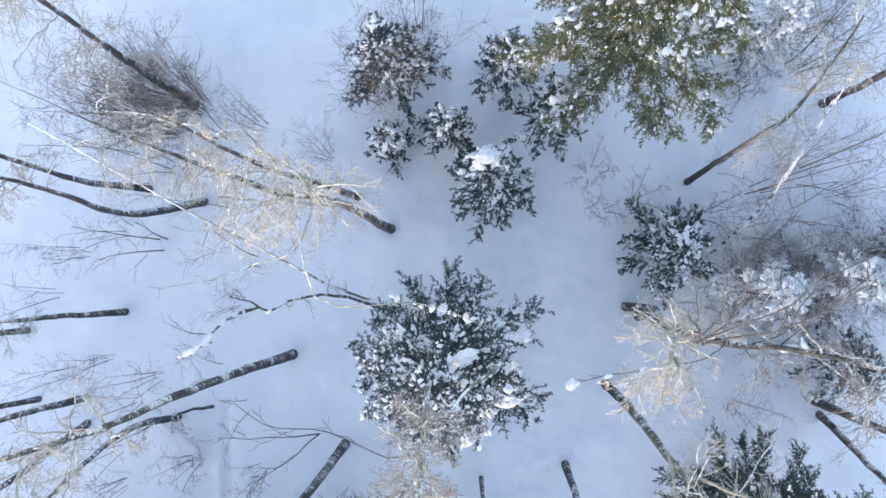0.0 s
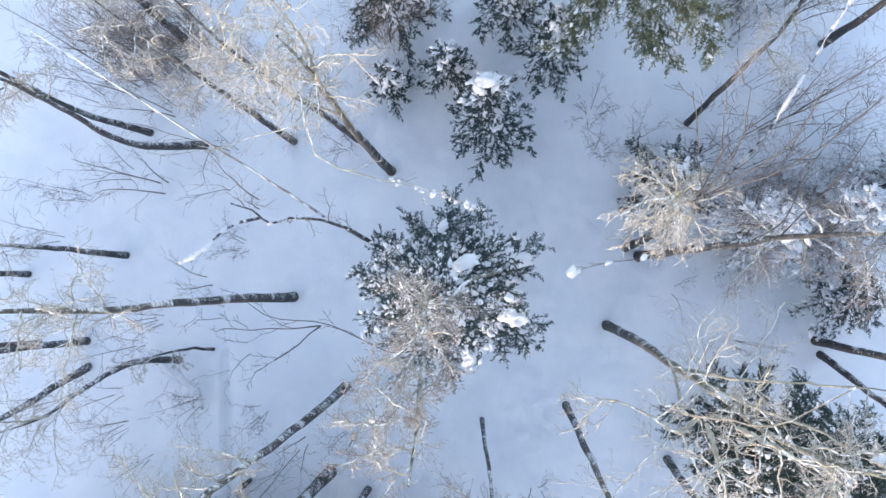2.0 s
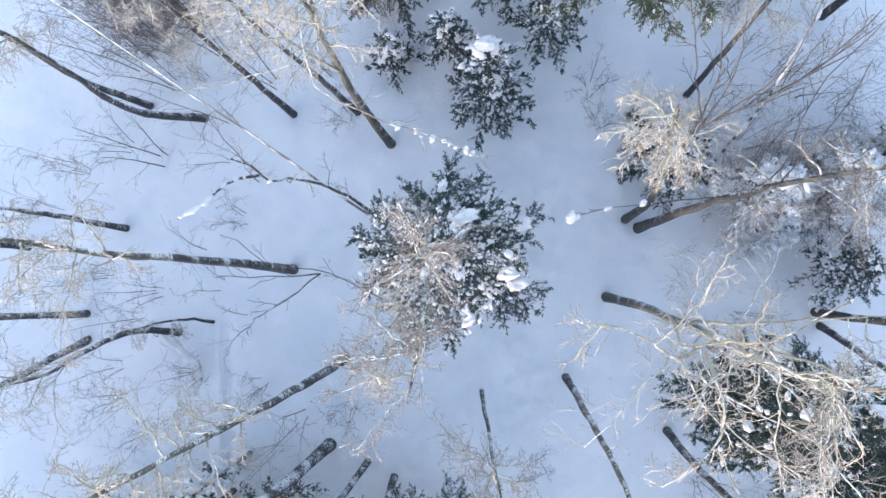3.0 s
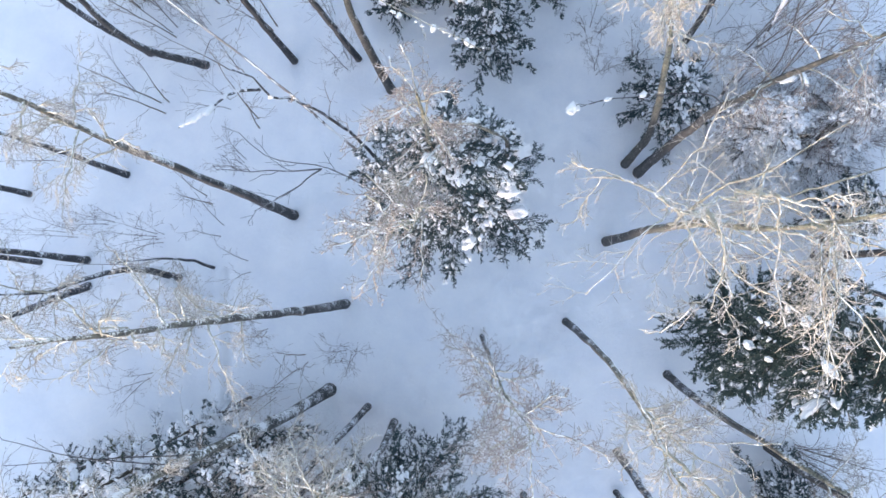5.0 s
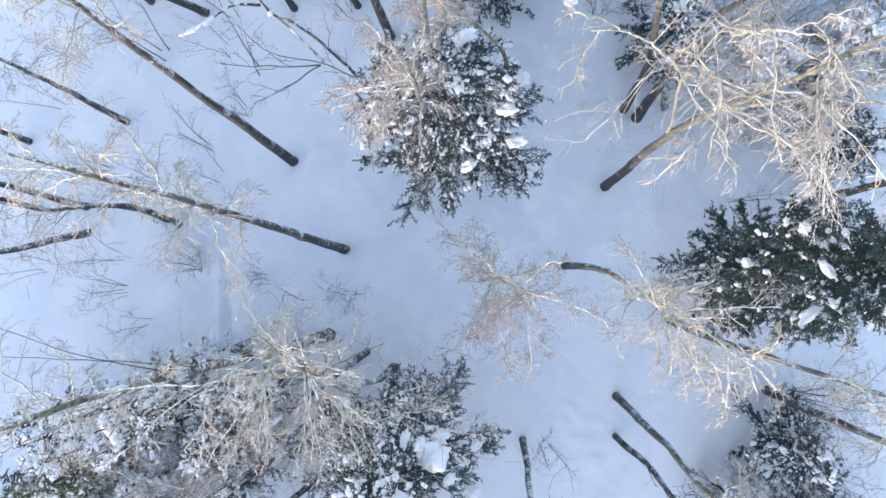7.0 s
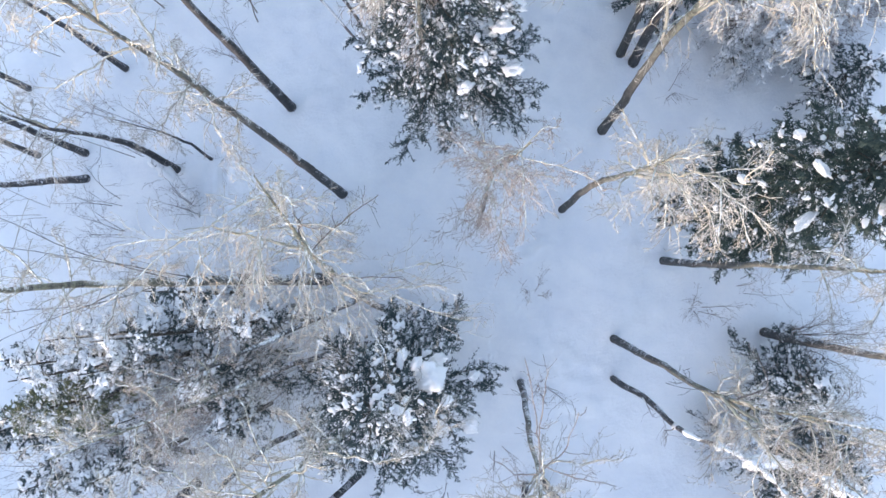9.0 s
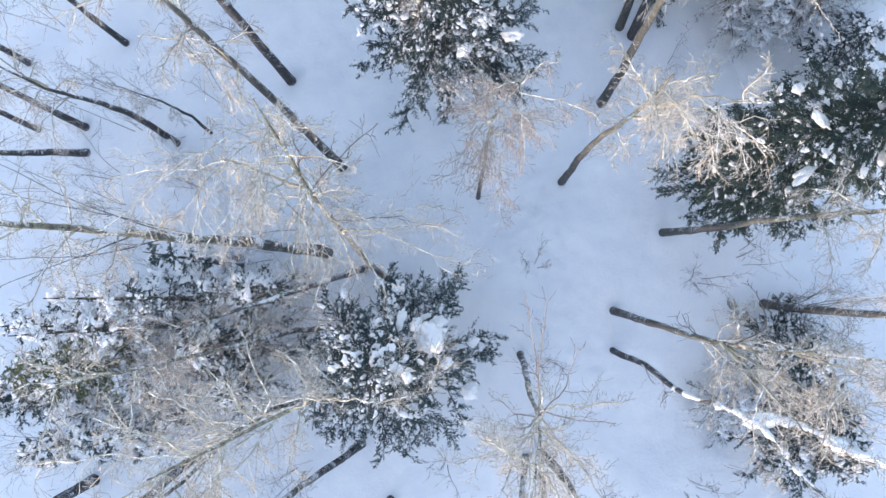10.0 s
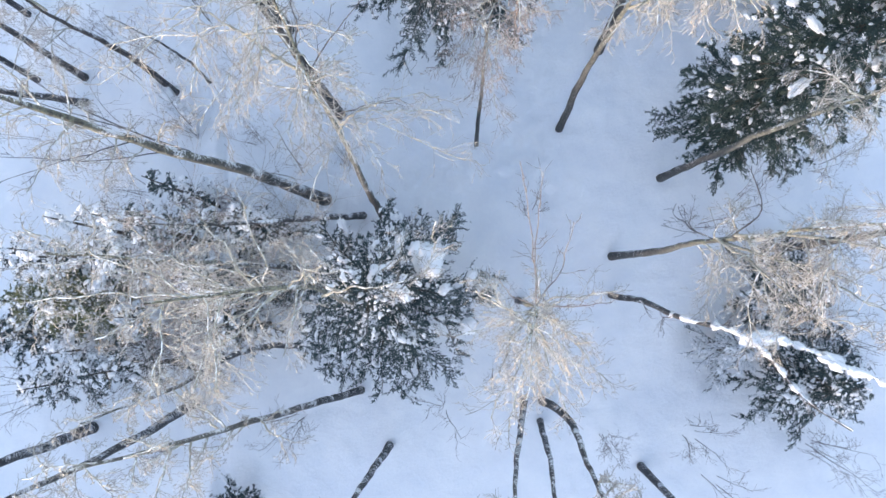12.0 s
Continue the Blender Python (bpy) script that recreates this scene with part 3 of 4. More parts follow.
# ---------------------------------------------------------------- tall trees over the clearing
bare_tree("bare_tree", 20, [(5.9, -5.3, 0), (5.85, -5.35, 8), (5.65, -5.45, 12.5), (5.75, -5.75, 17), (6.02, -6.17, 21.7), (6.4, -6.1, 23.3), (6.9, -6.0, 24.2)], 0.24, "large spreading bare tree with pale limbs", 0.66, 16, 2.6, BARK_GREY, twigs=(6, 5, 2), sweep=(0.02, -0.07, -0.05), droop=0.24, forks=(
    [(5.65, -5.45, 12.5), (4.9, -5.75, 17), (4.36, -5.8, 20.3), (4.45, -5.6, 22), (4.95, -5.4, 23.4), (5.9, -4.8, 23.7)], [(4.36, -5.8, 20.3), (3.4, -5.85, 21.5), (2.6, -5.4, 21.6), (2.0, -5.35, 21.4)],
    [(4.36, -5.8, 20.9), (4.2, -6.5, 22.3), (4.2, -7.7, 21.6)], [(6.02, -6.17, 21.7), (5.8, -6.7, 23), (5.55, -7.4, 23.1)], [(4.5, -5.6, 22.2), (5.2, -5.9, 23.2), (5.75, -6.15, 23.3)], [(5.75, -5.75, 17), (7.0, -6.3, 20), (7.9, -6.9, 21.5)], [(5.7, -5.55, 14.5), (6.8, -5.2, 19.2), (7.3, -4.9, 21.5)]))
bare_tree("bare_tree", 21, [(4.0, -9.0, 0), (3.9, -9.4, 10), (3.9, -9.9, 15), (3.66, -10.5, 20), (3.45, -10.75, 22.6)], 0.19, "slim leaning bare tree with a drooping crown", 0.76, 16, 2.15, BARK_GREY, sweep=(0.1, -0.08, -0.06), forks=([(3.68, -10.45, 19.6), (3.94, -10.95, 22), (4.4, -11.35, 23.2)], [(3.8, -10.2, 17.5), (4.4, -10.75, 19.8), (4.9, -11.0, 20.8)]))
bare_tree("bare_tree", 22, [(8.6, -11.4, 0), (8.45, -11.75, 5), (8.6, -12.0, 11.7), (8.8, -12.15, 14.5), (8.9, -12.22, 16.5), (9.1, -12.3, 18.2), (9.4, -12.3, 21)], 0.2, "crooked bare tree leaning past a dark spruce", 0.72, 14, 2.4, BARK_GREY)
bare_tree("bare_tree", 23, [(6.3, -15.0, 0), (6.3, -15.4, 9.2), (6.2, -15.6, 15.6), (6.9, -15.65, 18), (8.2, -15.8, 20.8)], 0.2, "large bare tree with a lichened stem coloured sunlit yellow", 0.66, 18, 2.4, BARK_GREY, twigs=(9, 7, 2), sweep=(0.14, -0.3, -0.06), droop=0.28, shoots=([(6.25, -15.6, 15.4), (5.04, -15.09, 16.6)], [(6.4, -15.6, 16.4), (6.6, -15.1, 17.6), (5.98, -14.23, 19.0)]), forks=([(6.2, -15.6, 15.4), (7.2, -16.3, 18.2), (8.3, -17.4, 20.2)], [(6.2, -15.6, 15.8), (6.7, -16.7, 18), (7.2, -17.8, 19.6)], [(6.4, -15.6, 16.6), (7.7, -16.0, 19), (9.2, -16.6, 20.6)]))
bare_tree("bare_tree", 24, [(13.1, -14.7, 0), (13.0, -15.2, 10.4), (13.1, -15.4, 20)], 0.22, "tall bare tree at the wood's edge", 0.6, 16, 2.6, BARK_GREY)
bare_tree("bare_tree", 25, [(2.0, -17.0, 0), (1.8, -17.1, 8), (1.6, -17.2, 14), (1.45, -17.3, 18), (1.0, -17.9, 21.8)], 0.17, "thin bare tree with a star-shaped pale crown", 0.74, 24, 2.7, BARK_GREY, shoots=([(1.55, -17.25, 16.5), (1.3, -15.9, 18.4), (0.95, -14.35, 20)], [(1.5, -17.3, 17), (1.5, -16, 18.6), (1.56, -14.7, 19.8)], [(1.5, -17.3, 17), (1.9, -16.4, 18.2), (2.05, -15.5, 19.2)], [(1.5, -17.3, 17.2), (0.8, -17, 18.2), (0.36, -16.5, 19)], [(1.55, -17.25, 16), (2.3, -17.3, 17.4), (3.1, -17.2, 18.5)]), whip=TWIG_GREY)
bare_tree("bare_tree", 26, [(0.1, -9.7, 0), (0.2, -9.7, 7), (0.4, -9.7, 15), (1.0, -10.1, 21.5)], 0.11, "thin bare tree with drooping frosted twigs", 0.62, 24, 2.6, BARK_GREY, twigs=(8, 7, 2), spray=TWIG_ROSE)
bare_tree("bare_tree", 27, [(-4.0, -13.7, 0), (-3.6, -13.2, 10), (-3.55, -12.7, 15.5), (-3.82, -12.08, 18.6), (-3.75, -11.57, 20.8), (-3.95, -11.0, 22.3)], 0.19, "tall bare tree with a wide star-shaped pale crown", 0.77, 27, 2.9, BARK_GREY, twigs=(7, 5, 2), sweep=(-0.05, -0.18, -0.05), spread=74, droop=0.3, shoots=([(-3.8, -12.1, 18.4), (-3.2, -11.8, 19.6), (-2.0, -11.2, 21.2)], [(-3.8, -11.9, 19), (-3.3, -11.5, 21.6)], [(-3.6, -12.5, 16.8), (-2.8, -12.7, 17.8), (-1.7, -12.6, 18.6)]), forks=([(-3.55, -12.7, 15.5), (-2.7, -13.0, 18.6), (-1.9, -13.2, 20.2)], [(-3.8, -12.0, 18.8), (-4.6, -11.9, 21), (-5.2, -11.9, 22.4)]))
bare_tree("bare_tree", 28, [(-1.9, -2.5, 0), (-1.9, -3.6, 7.4), (-1.5, -5.2, 16), (-1.2, -6.4, 23.3)], 0.19, "tall leaning bare tree above a snowy spruce", 0.7, 18, 2.1, BARK_GREY, spray=TWIG_ROSE, shoots=([(-1.6, -5.0, 14.8), (-2.3, -5.0, 15.6), (-4.11, -4.24, 16.2), (-5.35, -4.12, 16.6), (-6.11, -3.54, 17.0)], [(-4.11, -4.24, 16.2), (-5.4, -4.34, 16.4), (-6.66, -4.42, 16.6)], [(-4.11, -4.24, 16.2), (-4.9, -4.85, 16.6), (-5.71, -5.3, 16.8)]))
bare_tree("bare_tree", 29, [(-2.0, -1.6, 0), (-1.7, -2.6, 9), (-1.3, -3.4, 16), (-1.0, -4.1, 23.2)], 0.19, "tall bare tree with a dense brownish crown", 0.7, 18, 2.0, BARK_GREY, spray=TWIG_ROSE)
bare_tree("bare_tree", 30, [(6.8, -1.7, 0), (6.6, -1.5, 6.9), (5.2, -1.5, 15), (4.2, -1.5, 19.8), (3.4, -1.6, 23.4)], 0.22, "tall bare tree leaning over the clearing", 0.78, 20, 2.0, BARK_GREY, shoots=(
    [(4.3, -1.45, 20.2), (4.25, -0.9, 22.2), (3.87, 0.0, 24)], [(4.3, -1.45, 20.6), (4.5, -0.8, 22.4), (4.22, 0.0, 24)], [(4.3, -1.45, 20.4), (5.4, -0.7, 22.1), (5.4, 0.0, 24)], [(4.3, -1.42, 21), (5.6, -0.9, 22.3), (6.5, 0.0, 23.5)], [(4.3, -1.45, 21), (3.7, -1.0, 22.6), (3.2, -0.2, 24)]))
# the darker grey spray paints this crown as shaded
bare_tree("bare_tree", 31, [(7.4, -2.1, 0), (7.1, -2.1, 10), (7.15, -2.1, 13.8), (7.75, -2.0, 16.0), (8.2, -2.0, 18.5), (8.5, -2.1, 21.5)], 0.26, "tall bare tree with a mossy snow-edged trunk", 0.66, 13, 2.6, BARK_DARK, spray=TWIG_GREY, shoots=(
    [(7.3, -2.1, 14.2), (7.55, -1.7, 16.2), (7.25, -0.7, 18.5), (7.2, -0.3, 19.5), (7.55, 0.4, 21.5)], [(7.7, -2.0, 15.8), (8.2, -0.6, 18), (7.75, 0.05, 20.5)], [(7.15, -2.1, 13.4), (5.7, -2.3, 16.0), (4.1, -2.5, 16.55), (3.2, -2.64, 16.7), (2.3, -2.86, 16.6)]),
    load=((2.3, -2.85, 16.65, 0.13, 1.3), (2.42, -2.8, 16.6, 0.1, 1.2), (3.2, -2.64, 16.72, 0.065, 1.8), (4.1, -2.5, 16.57, 0.07, 1.8), (7.9, -2.0, 15.95, 0.1, 3.0), (8.3, -1.98, 16.0, 0.09, 3.2)))
bare_tree("bare_tree", 32, [(-5.2, -12.95, 0), (-5.9, -13.7, 4.7), (-6.5, -14.4, 9.3), (-7.1, -15.0, 14), (-7.5, -15.4, 18)], 0.18, "leaning bare tree beside its star-crowned neighbour", 0.78, 13, 2.4, BARK_DARK, sweep=(-0.25, -0.12, -0.05), spray=TWIG_ROSE)
bare_tree("bare_tree", 33, [(9.7, 4.1, 0), (9.5, 4.5, 9.3), (9.2, 4.65, 13.9), (8.7, 4.95, 17), (8.1, 5.2, 20)], 0.16, "dark crooked bare tree with upswept limbs", 0.5, 14, 2.6)
bare_tree("bare_tree", 34, [(15.9, 7.7, 0), (15.8, 7.6, 8.1), (15.7, 7.5, 16)], 0.22, "dark bare tree with a stout trunk", 0.65, 11, 2.2)
bare_tree("bare_tree", 35, [(15.4, -6.0, 0), (15.4, -6.1, 6.3), (15.5, -6.2, 18)], 0.22, "stout bare tree with dark bark", 0.55, 16, 2.6)
bare_tree("bare_tree", 36, [(15.6, -6.6, 0), (15.1, -7.7, 6.8), (14.6, -8.6, 15)], 0.19, "leaning dark bare tree with rough bark", 0.55, 12, 2.2)

bare_tree("bare_tree", 51, [(0.6, -2.6, 0), (0.4, -2.9, 14), (-0.5, -3.3, 16.8), (-1.6, -5.0, 18.5), (-2.7, -6.6, 20)], 0.14, "thin bent bare tree with a snowy upper stem", 0.82, 14, 1.6, BARK_GREY, clumps=4)

# ---------------------------------------------------------------- trees at the southern end
bare_tree("bare_tree", 40, [(2.2, -21.6, 0), (1.5, -21.9, 7), (0.9, -21.9, 16.7), (0.7, -22.0, 21)], 0.17, "slim stem of a bare three-stemmed clump", 0.78, 14, 1.8)
bare_tree("bare_tree", 41, [(2.9, -22.5, 0), (2.6, -22.6, 7.8), (2.3, -22.7, 13.2), (2.1, -22.8, 19)], 0.16, "middle stem of a bare three-stemmed clump", 0.78, 14, 1.8)
bare_tree("bare_tree", 42, [(3.0, -21.6, 0), (3.4, -21.4, 6), (3.1, -21.6, 14.4), (2.9, -21.7, 20)], 0.21, "bowed stem of a bare three-stemmed clump", 0.78, 14, 1.8)
bare_tree("bare_tree", 43, [(-4.0, -23.6, 0), (-3.9, -23.7, 9.3), (-3.9, -23.9, 18)], 0.2, "bare tree with a snow-dusted trunk", 0.7, 10, 1.8)
bare_tree("bare_tree", 44, [(7.4, -24.5, 0), (7.4, -24.6, 7), (7.5, -24.8, 16)], 0.2, "bare tree with thin upright side shoots", 0.6, 10, 1.8)
bare_tree("bare_tree", 45, [(-17.9, -22.8, 0), (-17.8, -23.0, 7.1), (-17.9, -23.3, 16)], 0.29, "dark bare tree at the clearing's end", 0.6, 11, 2.0)
bare_tree("bare_tree", 46, [(-13.1, -21.7, 0), (-12.9, -22.2, 9), (-12.8, -22.5, 18)], 0.25, "dark slender bare tree beyond the spruces", 0.55, 12, 2.0)
bare_tree("bare_tree", 47, [(-5.3, -21.1, 0), (-5.7, -20.3, 14), (-5.9, -19.8, 24)], 0.19, "long thin bare tree with a snow-streaked stem", 0.6, 15, 1.9)

bare_tree("bare_tree", 48, [(-3.8, -17.5, 0), (-3.85, -17.2, 11.3), (-3.88, -16.95, 18.2), (-4.4, -17.1, 21.5), (-5.0, -17.35, 24)], 0.17, "mossy bare tree rising out of a snowy spruce", 0.7, 24, 3.0, BARK_GREY, sweep=(-0.15, -0.05, -0.05), forks=([(-3.87, -17.0, 16.0), (-2.6, -16.8, 17.8), (-0.7, -16.6, 18)],))
bare_tree("bare_tree", 53, [(-6.9, -15.7, 0), (-7.6, -15.9, 12), (-8.4, -16.3, 21)], 0.15, "thin bare tree among young spruces", 0.7, 12, 2.6, BARK_GREY, sweep=(-0.15, -0.05, -0.05))
bare_tree("bare_tree", 54, [(-7.7, -19.0, 0), (-7.9, -18.8, 10), (-7.8, -19.3, 15), (-7.9, -19.5, 20)], 0.16, "slender dark bare tree with a snow-flecked stem", 0.6, 16, 1.8)

# ---------------------------------------------------------------- evergreens
spruce("spruce", 60, (-1.3, -3.5, 0), 15.0, 3.9, "bushy dark spruce thickly dotted with snow", 85, NEEDLES, 220, 0.12, 0.2, power=0.45, stretch=(1.0, 0.85), frost=0.3, density=(13, 15), mounds=((1.6, -2.4, 8, 0.24, 1.6, 10), (0.6, -2, 9, 0.2, 1.7, 30), (1.4, -4.6, 7.5, 0.26, 1.5, 0), (0.9, -3.5, 9.2, 0.3, 2.2, 25), (-0.39, -2.56, 13.29, 0.183, 2.6, 20), (-1.21, -1.34, 10.63, 0.147, 1.6, 70), (-0.35, -5.83, 9.5, 0.211, 1.4, 30), (0.92, -4.25, 11.05, 0.244, 1.3, 0)))
spruce("spruce", 61, (5.7, 9.0, 0), 22.5, 4.2, "tall spruce coloured sunlit olive, with heavy hanging boughs", 92, NEEDLES_SUN, 70, 0.18, 0.25, droop=0.42, density=(20, 17), power=0.5, frost=0.14)
spruce("spruce", 62, (10.95, -9.5, 0), 18.5, 2.6, "broad deep green spruce with scattered snow pads", 120, NEEDLES_DEEP, 80, 0.12, 0.12, power=0.38, density=(16, 15), frost=0.06, mounds=((9.51, -8.35, 13.02, 0.153, 1.3, -30), (8.72, -9.24, 10.39, 0.153, 1.3, -20), (9.5, -9.58, 14.4, 0.144, 2.2, -45), (8.89, -9.58, 11.64, 0.086, 1.6, -30), (9.12, -9.9, 12.87, 0.098, 1.4, -30), (9.65, -10.88, 12.79, 0.196, 2, 35), (9.75, -10.54, 14.26, 0.138, 1.7, -55), (8.68, -9.95, 9.66, 0.083, 2, -30), (9.39, -10.28, 13.62, 0.087, 1.6, 0), (10.01, -8.58, 14.4, 0.106, 1.4, -60), (10.62, -11.03, 14.4, 0.106, 2.2, 80), (9.51, -8.02, 11.67, 0.086, 2, 80), (11.1, -8.1, 14, 0.2, 1.5, -20), (11.3, -8.4, 14, 0.16, 1.3, 10), (10.9, -10.25, 14.4, 0.2, 2, 70), (11.3, -10.65, 14.2, 0.2, 1.4, 60), (10.85, -9.35, 15.2, 0.14, 1.6, 30)))
spruce("spruce", 63, (-3.4, -16.7, 0), 12.5, 4.0, "snow-laden spruce with white mounds on its crown", 85, NEEDLES, 190, 0.13, 0.15, power=0.5, mounds=((-1.55, -15.74, 9.45, 0.474, 1.25, 70), (-1.33, -15.26, 8.4, 0.212, 1.4, 10), (-0.25, -18.05, 5.48, 0.303, 1.2, 0), (-2.5, -15.1, 9.9, 0.15, 2.4, 75), (-4.81, -14.3, 7.73, 0.139, 2.4, 110), (-0.12, -16.1, 5.86, 0.19, 1.3, 30), (-1.03, -16.67, 8.8, 0.155, 1.8, 40), (-2.2, -16.9, 11.2, 0.14, 1.8, 90), (-2.02, -15.31, 9.75, 0.182, 1.5, 60)))
spruce("spruce", 64, (-15.3, -17.0, 0), 11.5, 2.7, "young spruce with tips coloured sunlit olive and loose snow", 48, NEEDLES_SUN, 60, 0.13, 0.1, density=(12, 11), frost=0.22)
spruce("spruce", 65, (-10.4, -16.2, 0), 9.0, 2.1, "young spruce frosted with rime and snow", 56, NEEDLES, 130, 0.16, 0.1, density=(11, 11))
spruce("spruce", 66, (0.6, 3.2, 0), 8.5, 2.1, "small spruce with a thick snow cap", 50, NEEDLES, 50, 0.14, 0.1, top=(-0.3, 0.85), mounds=((0.3, 4.1, 8.35, 0.28, 1.6, 20), (0.05, 3.85, 8.1, 0.2, 1.5, 0), (0.6, 4.0, 8.1, 0.18, 1.4, 70)))
spruce("spruce", 67, (8.3, 0.9, 0), 5.5, 2.3, "low bushy spruce sprinkled with snow", 45, NEEDLES, 62, 0.14, 0.08, power=0.6)
spruce("spruce", 68, (11.6, -1.0, 0), 8.0, 2.5, "rime-grey young spruce among bare twigs", 55, NEEDLES_RIME, 76, 0.15, 0.1)
spruce("spruce", 69, (14.7, -0.6, 0), 8.5, 2.8, "rime-grey spruce at the wood's edge", 55, NEEDLES_RIME, 76, 0.15, 0.1, frost=0.5)
spruce("spruce", 70, (12.8, -16.7, 0), 7.0, 2.4, "young dark spruce under bare branches", 50, NEEDLES, 55, 0.15, 0.1)
spruce("spruce", 71, (13.6, -20.3, 0), 7.5, 2.9, "spreading young spruce beside snow-laden limbs", 60, NEEDLES, 69, 0.16, 0.1)
spruce("spruce", 72, (10.8, -19.0, 0), 4.5, 1.8, "low young spruce in the snow", 36, NEEDLES_RIME, 33, 0.13, 0.1)
spruce("spruce", 73, (-3.8, 9.0, 0), 8.0, 2.4, "dark spruce hung with bare twigs and snow", 50, NEEDLES, 62, 0.15, 0.1)
spruce("spruce", 74, (-4.0, 5.7, 0), 4.0, 1.2, "small round spruce with a snow cap", 30, NEEDLES, 27, 0.16, 0.1)
spruce("spruce", 75, (-1.3, 6.1, 0), 5.5, 1.4, "small dark spruce with snow tufts", 34, NEEDLES, 36, 0.14, 0.1)
spruce("spruce", 76, (3.0, 6.6, 0), 8.0, 1.9, "small snow-covered spruce under a tall one", 42, NEEDLES, 40, 0.15, 0.1, frost=0.45)
spruce("spruce", 77, (-10.8, -12.6, 0), 7.4, 0.5, "narrow dark spruce sapling dusted with snow", 16, NEEDLES_RIME, 7, 0.08, 0.3, frost=0.3)
spruce("spruce", 78, (-11.1, -12.85, 0), 10.6, 0.55, "thin dark spruce spire before a thicket", 17, NEEDLES, 6, 0.1, 0.35, frost=0.2)
spruce("spruce", 79, (-10.8, -25.9, 0), 4.5, 0.9, "small dark spruce at the clearing's end", 26, NEEDLES, 9, 0.1, 0.1)

for k, (sx, sy, sh, sr, kind_of) in enumerate(((12.5, -2.3, 4.5, 1.4, NEEDLES_RIME), (15.6, -3.9, 6.0, 2.1, NEEDLES), (11.8, 9.6, 8.0, 2.3, NEEDLES_RIME),
                                               (17.2, 0.8, 7.0, 2.4, NEEDLES_RIME), (1.3, 9.0, 6.0, 1.8, NEEDLES), (-18.4, -18.2, 8.0, 2.2, NEEDLES))):
    spruce("spruce", 300 + k, (sx, sy, 0), sh, sr, "small rime-covered spruce in a thicket" if kind_of is NEEDLES_RIME else "small dark spruce in a thicket", 40, kind_of, 42, 0.14, 0.08, density=(11, 10))
for k, (sx, sy, sh, sr) in enumerate(((-17.6, -15.4, 8.0, 1.3), (-13.4, -14.4, 12.4, 1.5), (-11.6, -14.4, 13.0, 1.4), (-8.6, -14.0, 8.8, 1.3), (-12.9, -17.6, 8.5, 1.7), (-9.6, -18.0, 7.5, 1.6), (-17.0, -20.3, 7.5, 1.9),
                                      (-13.6, -15.5, 13.8, 1.3), (-12.5, -15.5, 12.0, 1.2), (-9.6, -14.2, 9.2, 1.3), (-15.6, -18.9, 8.0, 1.6), (-15.6, -15.4, 10.5, 1.4), (-13.6, -19.6, 9.5, 1.5))):
    spruce("spruce", 310 + k, (sx, sy, 0), sh, sr, "slim blue-green young spruce in a snowy thicket", 20, NEEDLES_RIME if k % 3 == 1 else NEEDLES, 20, 0.2, 0.2, density=(11, 10), frost=0.55)

# ---------------------------------------------------------------- shrubs, bent stems
for k, (sx, sy, sh, sl, look_of) in enumerate(((11.8, -0.4, 6.0, 2.0, TWIG_ROSE), (14.7, -1.2, 6.0, 1.9, TWIG_GREY), (16.3, 0.2, 6.0, 2.2, TWIG_GREY), (13.0, -0.6, 6.5, 2.2, TWIG_GREY), (15.2, -0.9, 6.5, 2.2, TWIG_ROSE), (12.8, 0.6, 6.0, 1.8, TWIG_GREY), 
                                               (-11.6, -16.8, 10.5, 2.6, TWIG_SUNLIT), (-14.0, -15.6, 9.0, 2.4, TWIG_SUNLIT), (-9.0, -17.2, 10.0, 2.4, TWIG_SUNLIT), (-7.9, -14.4, 10.5, 2.4, TWIG_SUNLIT), (-9.8, -14.9, 10.0, 2.4, TWIG_SUNLIT), (-6.4, -15.6, 10.0, 2.0, TWIG_SUNLIT),
                                               (-16.6, -17.6, 7.5, 2.2, TWIG_SUNLIT), (-13.2, -18.6, 8.5, 2.2, TWIG_ROSE), (-10.8, -18.6, 8.0, 2.0, TWIG_ROSE), (-4.4, 8.2, 7.0, 1.8, TWIG_BROWN), (-2.6, 9.6, 7.0, 1.8, TWIG_BROWN), (14.4, -15.0, 6.0, 2.0, TWIG_BROWN), (13.8, -18.2, 6.0, 2.0, TWIG_BROWN), (13.2, 10.3, 8.0, 2.0, TWIG_BROWN), (14.6, 9.3, 8.0, 2.0, TWIG_BROWN))):
    shrub("shrub", 340 + k, (sx, sy, 0), 6 if look_of is TWIG_SUNLIT else 12, sh, sl, "dense thicket of leafless twigs", look_of, (8, 6), 0.024)
for k, (bx, by) in enumerate(((-16.3, 7.6), (-14.5, 6.7), (-13.3, 8.0), (-15.2, 8.6))):
    shrub("shrub", 80 + k, (bx, by, 0), 19, 6.2, 1.8, "dense brown leafless bush under bare trees", TWIG_ROSE if k % 2 else TWIG_BROWN, (9, 8), 0.028)
shrub("shrub", 181, (12.1, 1.8, 0), 5, 6.5, 1.4, "tall thin-stemmed bare shrub", TWIG_GREY, (6, 4), 0.03)
shrub("shrub", 183, (14.5, 2.6, 0), 3, 6.0, 1.2, "grey few-stemmed bare shrub", TWIG_GREY, (5, 4), 0.024)
shrub("shrub", 84, (3.0, -17.2, 0), 6, 5.5, 0.9, "few upright bare shoots", TWIG_GREY, (4, 3), 0.022)
shrub("shrub", 85, (-8.3, -10.9, 0), 3, 8.0, 1.4, "thin dark bare shoots in the snow", TWIG_BROWN, (5, 4), 0.03)
